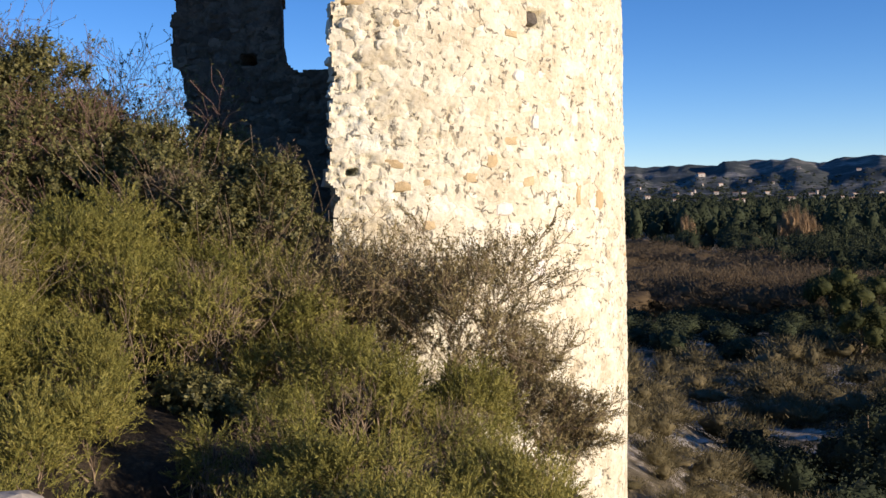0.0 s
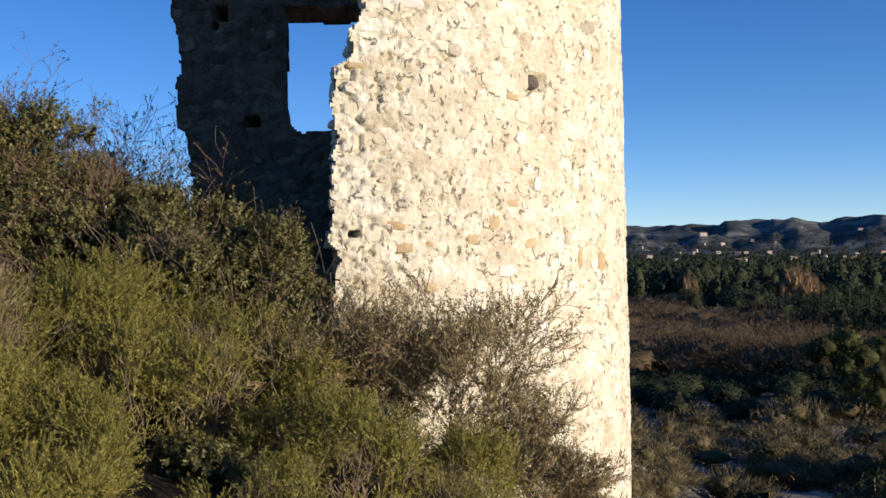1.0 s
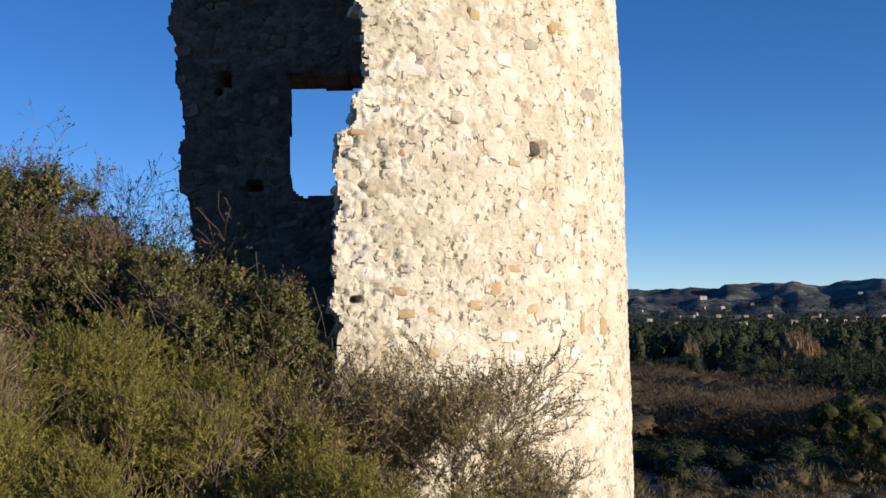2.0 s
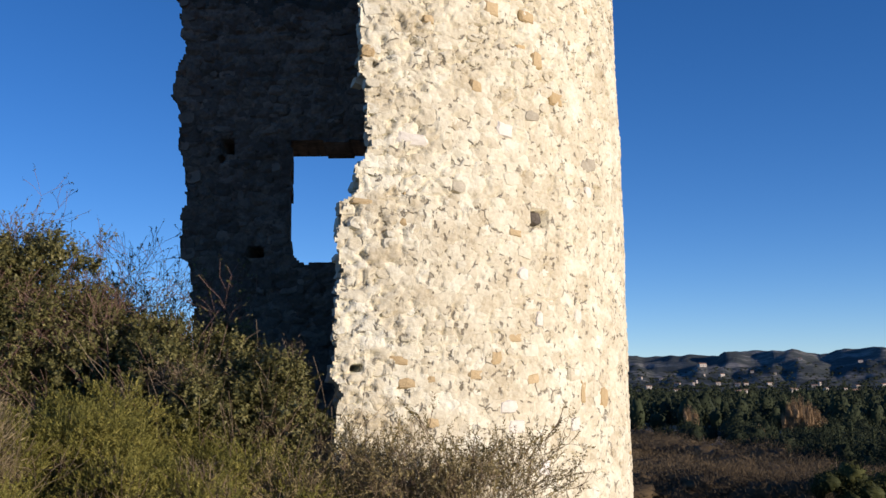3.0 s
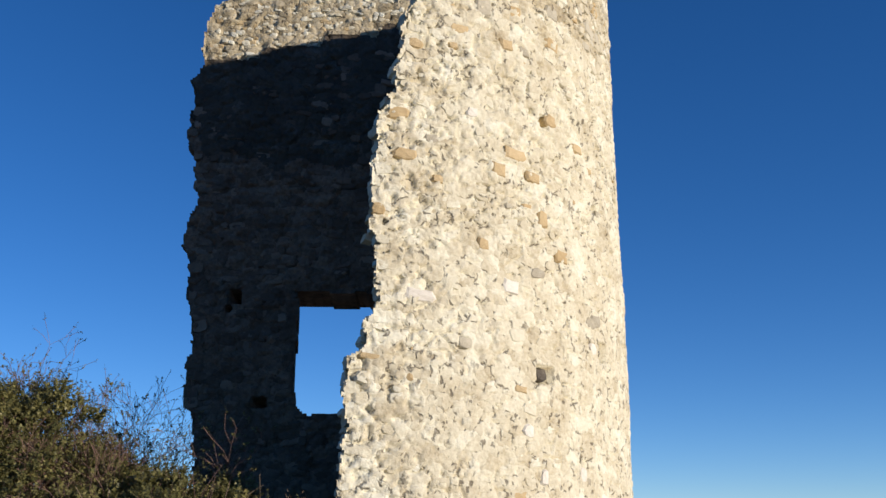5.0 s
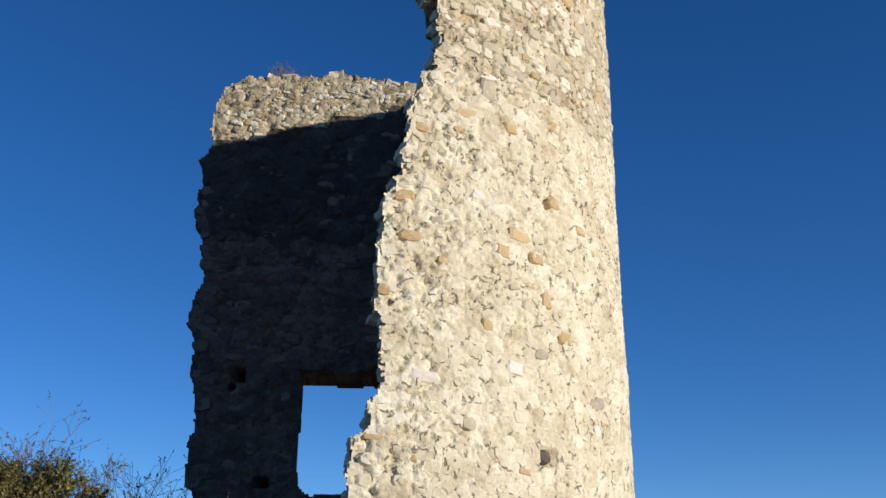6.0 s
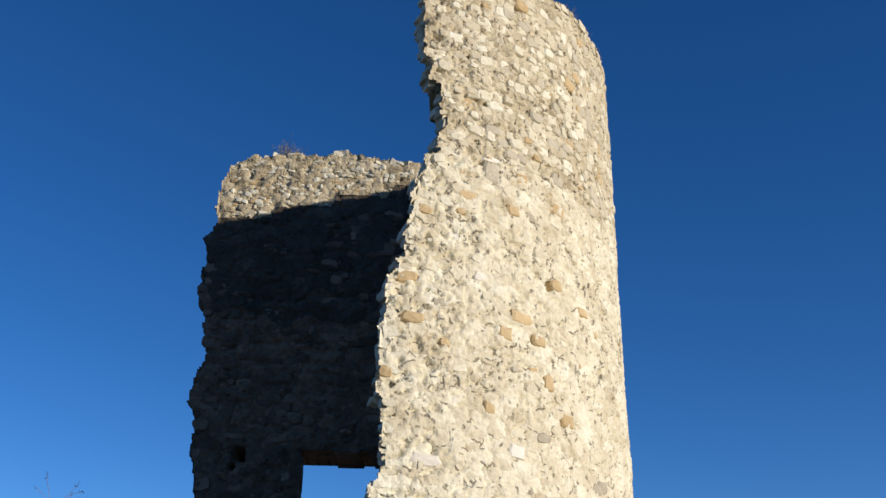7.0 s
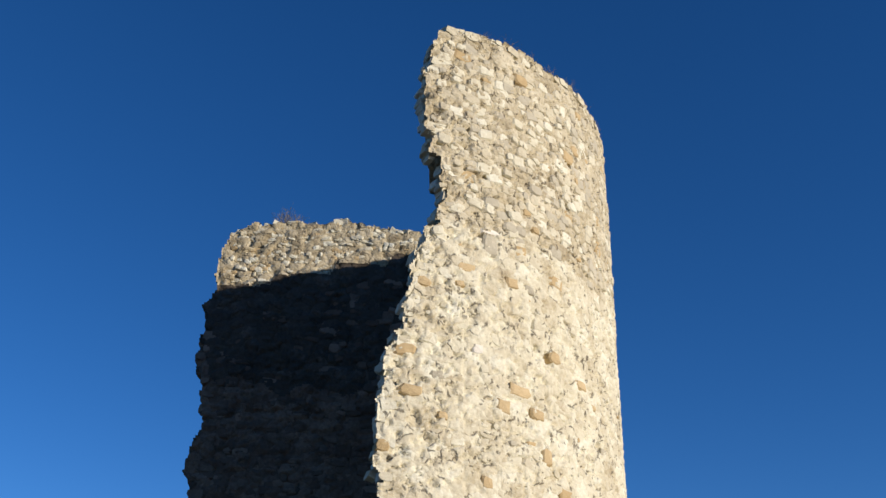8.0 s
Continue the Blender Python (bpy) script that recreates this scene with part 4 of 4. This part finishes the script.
def house(at, w, d, h, turn, label):
    """A far village house: walls, tiled roof with eaves, two windows and a door."""
    ob = thing("house", at, label, "house", "village houses")
    ob.rotation_euler = (0, 0, turn)
    bm = bmesh.new()
    box(bm, 0, 0, h / 2 - 0.5, w, d, h + 1)
    part("wall", bm, PLASTER, ob)
    bm = bmesh.new()
    ov, rise = 0.5, d * 0.22
    pts = [(-w / 2 - ov, -d / 2 - ov, h), (w / 2 + ov, -d / 2 - ov, h), (w / 2 + ov, d / 2 + ov, h), (-w / 2 - ov, d / 2 + ov, h), (-w / 2 - ov, 0, h + rise), (w / 2 + ov, 0, h + rise)]
    v = [bm.verts.new(p) for p in pts]
    for q in ((0, 1, 5, 4), (2, 3, 4, 5), (0, 4, 3), (1, 2, 5), (3, 2, 1, 0)):
        bm.faces.new([v[i] for i in q])
    part("roof", bm, TILE, ob, "clay tile roof")
    for k in range(3):
        bm = bmesh.new()
        box(bm, w * (-0.3 + 0.3 * k), -d / 2, h * (0.5 if k != 1 else 0.35), w * 0.12, 0.1, h * (0.3 if k != 1 else 0.7))
        part("window" if k != 1 else "door", bm, DARKPANE, ob)
    return ob


r_house = random.Random(12)
for i in range(26):
    az, d = 10.4 + 0.5 * i + r_house.uniform(-0.4, 0.4), r_house.uniform(1250, 2250)
    w = r_house.uniform(4, 9)
    house(polar(az, d, 1.5), w, w * 0.6, r_house.uniform(2.6, 3.8), r_house.uniform(-0.6, 0.9), "pale village house among dark trees")
house(polar(13.55, 2200, 1.5), 15, 9, 5, 0.3, "large pale house on a wooded hill")
for az, d, w in ((15.6, 1000, 11), (15.3, 980, 8), (18.0, 1050, 10), (20.9, 960, 13)):
    house(polar(az, d, 6.0), w * 0.75, w * 0.4, 3.2, 0.3, "white farmhouse above the dark wood")


# ---- stones ----
def block(seed):
    """A worn block inside a unit cube, 48 triangles."""
    r = np.random.default_rng(seed)
    g = [(x, y, z) for x in (-1, 0, 1) for y in (-1, 0, 1) for z in (-1, 0, 1) if (x, y, z) != (0, 0, 0)]
    index = {p: i for i, p in enumerate(g)}
    v = np.array(g, dtype=float)
    corner = np.abs(v).sum(axis=1)
    v = v * np.where(corner == 3, 0.445, np.where(corner == 2, 0.485, 0.5))[:, None]
    v = v * (1 + 0.2 * (r.random((len(v), 1)) - 0.5)) + 0.17 * (r.random(v.shape) - 0.5)
    v[:, 1] = np.sign(np.round(v[:, 1], 2)) * (np.abs(v[:, 1]) > 0.2) * 0.5 + 0.05 * (r.random(len(v)) - 0.5)      # the dressed face stays flat
    lean, cut = r.uniform(-0.18, 0.18), r.uniform(-0.28, 0.28)
    v[:, 0] = v[:, 0] * (1 + cut * v[:, 2]) + lean * v[:, 2] * 0.5
    v[:, 2] = v[:, 2] * (1 + r.uniform(-0.35, 0.35) * v[:, 0])
    f = []
    for ax in range(3):
        for side in (-1, 1):
            for a in (-1, 0):
                for b in (-1, 0):
                    q = []
                    for da, db in ((0, 0), (1, 0), (1, 1), (0, 1)):
                        p = [0, 0, 0]
                        p[ax], p[(ax + 1) % 3], p[(ax + 2) % 3] = side, a + da, b + db
                        q.append(index[tuple(p)])
                    f.append(q if side > 0 else q[::-1])
    return v, np.array(f)


def pebble(seed):
    """A worn facing stone in a unit cube: uneven outline, rounded face towards -y, 40 triangles."""
    r = np.random.default_rng(seed)
    n = 8
    a = (np.arange(n) + 0.35 * (r.random(n) - 0.5)) * 2 * math.pi / n
    c, q = np.cos(a), np.sin(a)
    box_like = 0.5 / np.maximum(np.abs(c) ** 5 + np.abs(q) ** 5, 1e-6) ** 0.2 * (0.78 + 0.34 * r.random(n))
    ox, oz = c * box_like, q * box_like
    tilt = 0.10 * (r.random(2) - 0.5)
    rings = []
    for shrink, y in ((0.9, 0.5), (1.0, -0.30), (0.74 + 0.1 * r.random(n), -0.46)):
        x, z = ox * shrink, oz * shrink
        rings.append(np.stack([x, y + 0.07 * (r.random(n) - 0.5) + tilt[0] * x + tilt[1] * z, z], 1))
    v = np.concatenate(rings + [np.array([[0, 0.5, 0], [0.1 * (r.random() - 0.5), -0.5, 0.1 * (r.random() - 0.5)]])])
    f = []
    for i in range(n):
        j = (i + 1) % n
        for b in (0, n):
            f += [(b + i, b + j, b + n + j), (b + i, b + n + j, b + n + i)]
        f += [(j, i, 3 * n), (2 * n + i, 2 * n + j, 3 * n + 1)]
    return v, np.array(f)[:, ::-1]


BLOCKS = [block(200 + k) for k in range(16)]
PEBBLES = [pebble(240 + k) for k in range(16)]
BLOCK_MESHES = {}


def block_mesh(k, mat):
    if (k, mat.name) not in BLOCK_MESHES:
        BLOCK_MESHES[k, mat.name] = mesh_from("stone", *PEBBLES[k], mat)
        BLOCK_MESHES[k, mat.name].shade_flat()
    return BLOCK_MESHES[k, mat.name]


def stone_object(k, mat, parent, m):
    ob = new("stone", block_mesh(k, mat))
    ob.parent = parent
    ob.matrix_basis = Matrix.Translation((-CX, -CY, -FOOT)) @ m
    return ob


def joined_stones(name, poses, mat, parent, label, shapes=PEBBLES):
    vs, fs, base = [], [], 0
    for i, m in enumerate(poses):
        tv, tf = shapes[i % len(shapes)]
        a = np.array(m)
        vs.append(tv @ a[:3, :3].T + a[:3, 3])
        fs.append(tf + base)
        base += len(tv)
    ob = part_mesh(name, np.concatenate(vs) - np.array([CX, CY, FOOT]), np.concatenate(fs), mat, parent, label)
    ob.data.shade_flat()
    return tagged(ob, kind="stuff")


def on_curve(a, z, w, h, proud, deep, r, tilt=8):
    """A block set into the curved wall at an angle and height, standing out by proud."""
    rr = RAD * (1 - 0.03 * min(max((z - 2) / 8, 0), 1))
    i, j = min(int(np.searchsorted(rows_z, z)), len(rows_z) - 1), min(int(np.searchsorted(cols, RAD * radians(a + 78.5))), len(cols) - 1)
    around = relief[max(i - 2, 0):i + 3, max(j - 2, 0):j + 3]
    rad = rr + max(float(np.mean(around)), -0.02) + proud - deep / 2
    p = (CX + rad * math.cos(radians(a)), CY + rad * math.sin(radians(a)), z)
    return pose(*p, 0, 0, a + 90) @ pose(0, 0, 0, r.uniform(-2.5, 2.5), r.uniform(-tilt, tilt), r.uniform(-2.5, 2.5)) @ Matrix.Diagonal((w, deep, h, 1))


r_stone = random.Random(77)
TAN_HIGH = [(-60.4, 6.26, 0.32, 0.14), (-67.6, 5.93, 0.21, 0.14), (-52.0, 6.24, 0.22, 0.16), (-61.6, 6.01, 0.15, 0.09), (-47.1, 7.16, 0.16, 0.12), (-43.0, 5.4, 0.26, 0.18), (-69.0, 4.49, 0.31, 0.14), (-50.8, 4.77, 0.36, 0.17),
            (-54.0, 4.52, 0.22, 0.19), (-47.5, 4.53, 0.27, 0.15), (-57.0, 3.54, 0.18, 0.15), (-64.1, 4.25, 0.16, 0.1), (-45.6, 4.04, 0.2, 0.22), (-31.8, 4.99, 0.25, 0.08), (-35.8, 5.2, 0.3, 0.13), (-72.7, 3.78, 0.17, 0.16)]
TAN_LOW = [(-51.0, 1.86, 0.22, 0.09), (-68.1, 1.88, 0.1, 0.1), (-73.3, 2.09, 0.28, 0.08), (-68.8, 0.38, 0.28, 0.1), (-67.7, 0.14, 0.25, 0.12), (-64.5, 0.17, 0.14, 0.08), (-54.7, 0.41, 0.16, 0.19), (-57.9, 0.23, 0.2, 0.12),
           (-51.4, 0.65, 0.24, 0.11), (-64.3, -0.29, 0.19, 0.12), (-30.2, -0.08, 0.28, 0.29), (-37.0, 0.02, 0.12, 0.3), (-48.3, 0.17, 0.26, 0.12)]
GREY_SET = [(-56.3, 6.69, 0.27, 0.3), (-48.4, 6.24, 0.22, 0.12), (-41.8, 6.98, 0.28, 0.23), (-65.0, 4.74, 0.19, 0.12), (-47.2, 3.3, 0.28, 0.14), (-32.3, 2.9, 0.32, 0.18), (-60.2, 2.33, 0.24, 0.15), (-33.9, 2.86, 0.3, 0.15)]
WHITE_SET = [(-58.6, 5.18, 0.18, 0.13), (-56.3, 6.88, 0.37, 0.1), (-52.3, 3.07, 0.26, 0.18), (-66.7, 2.82, 0.38, 0.16), (-33.8, 2.53, 0.22, 0.18), (-49.7, 1.38, 0.19, 0.17), (-52.8, -0.14, 0.29, 0.16), (-51.3, -0.37, 0.28, 0.18),
             (-39.4, -0.37, 0.27, 0.18), (-46.9, 0.87, 0.14, 0.18), (-37.7, 0.92, 0.18, 0.2), (-46.3, -0.84, 0.24, 0.2)]
taken = []
for a, z, w, h in HOLES[:2]:
    stone_object(r_stone.randrange(16), DARKSTONE, curved_wall, on_curve(a, z + 0.02, w * 0.82, h * 0.8, -0.035, 0.2, r_stone, 8))
for listed, mat, proud in ((TAN_HIGH, TAN, 0.022), (TAN_LOW, TAN, 0.012), (GREY_SET, GREY, 0.022), (WHITE_SET, WHITE, 0.022)):
    for a, z, w, h in listed:
        stone_object(r_stone.randrange(16), mat, curved_wall, on_curve(a, z, w, h * 1.05, proud + r_stone.uniform(-0.004, 0.005), 0.16, r_stone, 8))
        taken.append((a, z, max(w, h)))

# the rest of the facing: stones that show through the mortar, close together near the top
g1, g2 = lattice(11), lattice(12)
singles, rest = [], []
for ci in range(0, int(RAD * radians(84) / 0.22)):
    for cj in range(int(-3.4 / 0.14), int(9.9 / 0.14)):
        u = (ci + 0.1 + 0.8 * g1[ci % 64, cj % 64]) * 0.22
        z = (cj + 0.15 + 0.7 * g2[ci % 64, cj % 64]) * 0.14
        a = -78.5 + math.degrees(u / RAD)
        x = CX + RAD * math.cos(radians(a))
        high = z > 6.9 + 0.3 * math.sin(a * 0.3)
        size_pick, keep_pick = r_stone.random(), r_stone.random()
        if x < edge_x(z) + 0.12 or z > rim_height(a) - 0.05 or keep_pick < (0.12 if high else 0.68):
            continue
        if any(abs(RAD * radians(a - q[0])) < 0.5 * q[2] + 0.05 and abs(z - q[1]) < 0.13 for q in taken):
            continue
        if any(abs(RAD * radians(a - q[0])) < 0.5 * q[2] + 0.08 and abs(z - q[1]) < 0.5 * q[3] + 0.06 for q in HOLES):
            continue
        w = (0.13 + 0.17 * size_pick) if high else (0.10 + 0.22 * size_pick ** 2)
        h = w * r_stone.uniform(0.55, 0.9)
        m = on_curve(a, z, w, min(h, 0.19), r_stone.uniform(0.004, 0.028) if high else r_stone.uniform(-0.006, 0.012), 0.16, r_stone, 14)
        (singles if -0.9 < z < 2.0 and -74 < a < -22 and len(singles) < 240 else rest).append((m, z, r_stone.random()))
for i, (m, z, k) in enumerate(singles):
    stone_object(i % 16, STONE_ONE, curved_wall, m)
ochre = [m for m, z, k in rest if k < (0.05 if z < 3.4 or z > 6.9 else 0.11)]
dull = [m for m, z, k in rest if k > (0.93 if z < 6.9 else 0.76)]
joined_stones("rubble_facing", [m for m, z, k in rest if (0.05 if z < 3.4 or z > 6.9 else 0.11) <= k <= (0.93 if z < 6.9 else 0.76)], STONE, curved_wall, "cream rubble stones set in lime mortar")
joined_stones("ochre_rubble", ochre, TAN, curved_wall, "scattered ochre stones")
joined_stones("grey_rubble", dull, GREY, curved_wall, "scattered grey stones")

# loose blocks along the broken edge and the rim
ragged_set = []
for i in range(170):
    z = -1.5 + 11.3 * (i + r_stone.random()) / 170
    s = r_stone.uniform(0.08, 0.17)
    a = -math.degrees(math.acos((float(edge_x(z)) + s * 0.62 + r_stone.uniform(-0.02, 0.06) - CX) / RAD))
    ragged_set.append(on_curve(a, z, s * 1.2, s * 0.75, 0.012 - 0.22 * r_stone.random() ** 2, 0.2, r_stone, 14))
for i in range(150):
    a = -64.5 + 88 * (i + r_stone.random()) / 150
    s = r_stone.uniform(0.09, 0.2)
    ragged_set.append(on_curve(a, float(rim_height(a)) + r_stone.uniform(-0.12, 0.03), s * 1.2, s * 0.7, 0.02 - 0.2 * r_stone.random() ** 2, 0.22, r_stone, 15))
joined_stones("broken_edge", ragged_set, STONE, curved_wall, "ragged loose stones along the break and the rim", BLOCKS)

# the inner face of the back wall
inner_set, top_set = [], []
for ci in range(int(-5.2 / 0.2), int(1.2 / 0.2)):
    for cj in range(int(0.2 / 0.125), int(10.5 / 0.125)):
        x, z = (ci + r_stone.random()) * 0.2, (cj + r_stone.random() * 0.7) * 0.125
        lim, top = float(np.interp(z, LEFT_Z, LEFT_X)) + 0.14, float(np.interp(x, TOP_X, TOP_Z))
        if x < lim or z > top - 0.04 or (-2.95 < x < -1.1 and 2.1 < z < 4.75):
            continue
        # stones split along the same shadow line: lit tone above, shaded below
        above_shadow = z > float(np.interp(x, [-3.7, -3.6, -2.5, -2.4, -1.4, -1.3], [9.1, 9.34, 9.36, 9.64, 9.66, 9.9])) + 0.05
        if not above_shadow and (r_stone.random() < (0.66 if z < 5.6 else 0.84) or math.hypot(x + 3.88, z - 4.38) < 0.34 or math.hypot(x + 3.36, z - 2.5) < 0.32):
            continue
        if above_shadow:
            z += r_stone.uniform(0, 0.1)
        w, h = (r_stone.uniform(0.08, 0.22), r_stone.uniform(0.06, 0.13)) if above_shadow else (r_stone.uniform(0.14, 0.42), r_stone.uniform(0.1, 0.22))
        m = pose(x, YB - r_stone.uniform(0.0, 0.035 if not above_shadow else 0.045) + 0.09, z, r_stone.uniform(-8, 8), r_stone.uniform(-15, 15), r_stone.uniform(-8, 8)) @ Matrix.Diagonal((w, 0.18, h, 1))
        (top_set if above_shadow else inner_set).append(m)
        if above_shadow:
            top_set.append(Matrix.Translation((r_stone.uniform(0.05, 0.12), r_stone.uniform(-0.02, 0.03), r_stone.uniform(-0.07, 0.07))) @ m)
edge_set = []
for i in range(90):
    z = 0.8 + 8.2 * (i + r_stone.random()) / 90
    s = r_stone.uniform(0.12, 0.24)
    edge_set.append(pose(float(np.interp(z, LEFT_Z, LEFT_X)) + s * 0.55 + r_stone.uniform(-0.02, 0.06), YB + r_stone.uniform(0.12, 0.6), z, 0, r_stone.uniform(-10, 10), r_stone.uniform(-10, 10)) @ Matrix.Diagonal((s * 1.2, 0.35, s * 0.85, 1)))
joined_stones("inner_edge", edge_set, INNER_STONE_SHADED, back_wall, "rubble along the wall's broken end, shade put into its colour", BLOCKS)
crest = []
for i in range(110):
    x = -4.55 + 5.3 * (i + r_stone.random()) / 110
    s = r_stone.uniform(0.09, 0.19)
    crest.append(pose(x, YB + r_stone.uniform(0.05, 0.5), float(np.interp(x, TOP_X, TOP_Z)) + r_stone.uniform(-0.09, 0.03), r_stone.uniform(-20, 20), r_stone.uniform(-20, 20), r_stone.uniform(-30, 30)) @ Matrix.Diagonal((s * 1.2, 0.2, s * 0.8, 1)))
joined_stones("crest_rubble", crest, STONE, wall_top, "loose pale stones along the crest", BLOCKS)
joined_stones("inner_rubble", inner_set, INNER_STONE_SHADED, back_wall, "grey-brown inner rubble with shade in its colour")
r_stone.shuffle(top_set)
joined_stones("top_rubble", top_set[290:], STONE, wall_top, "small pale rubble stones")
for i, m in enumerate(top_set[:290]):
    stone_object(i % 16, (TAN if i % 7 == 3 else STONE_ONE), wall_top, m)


# ---- dry tufts on the ruin's top ----
def tuft(x, y, z, size, seed):
    ob = thing("grass_tuft", (x, y, z), "small dry brown grass tuft on the wall top", "grass", "wall-top tufts")
    r = np.random.default_rng(seed)
    n = 46
    w = r.normal(size=(n, 3)) * 0.45 + np.array([0, 0, 1.0])
    w /= np.linalg.norm(w, axis=1, keepdims=True)
    p = r.normal(size=(n, 3)) * np.array([0.06, 0.06, 0.0]) * size
    v, f = scatter(p, w, BARE, (0.8 * size, 1.6 * size), seed)
    part_mesh("blades", v, f, DRYGRASS, ob)


tuft(-3.55, 19.2, 10.55, 1.9, 1)
tuft(-3.3, 19.3, 10.54, 1.7, 2)
for i, a in enumerate((-62, -57, -52, -47, -41, -35, -28, -20)):
    rr = RAD * 0.97 - 0.06
    tuft(CX + rr * math.cos(radians(a)), CY + rr * math.sin(radians(a)), float(rim_height(a)) - 0.06, 0.7 + 0.1 * (i % 3), 10 + i)
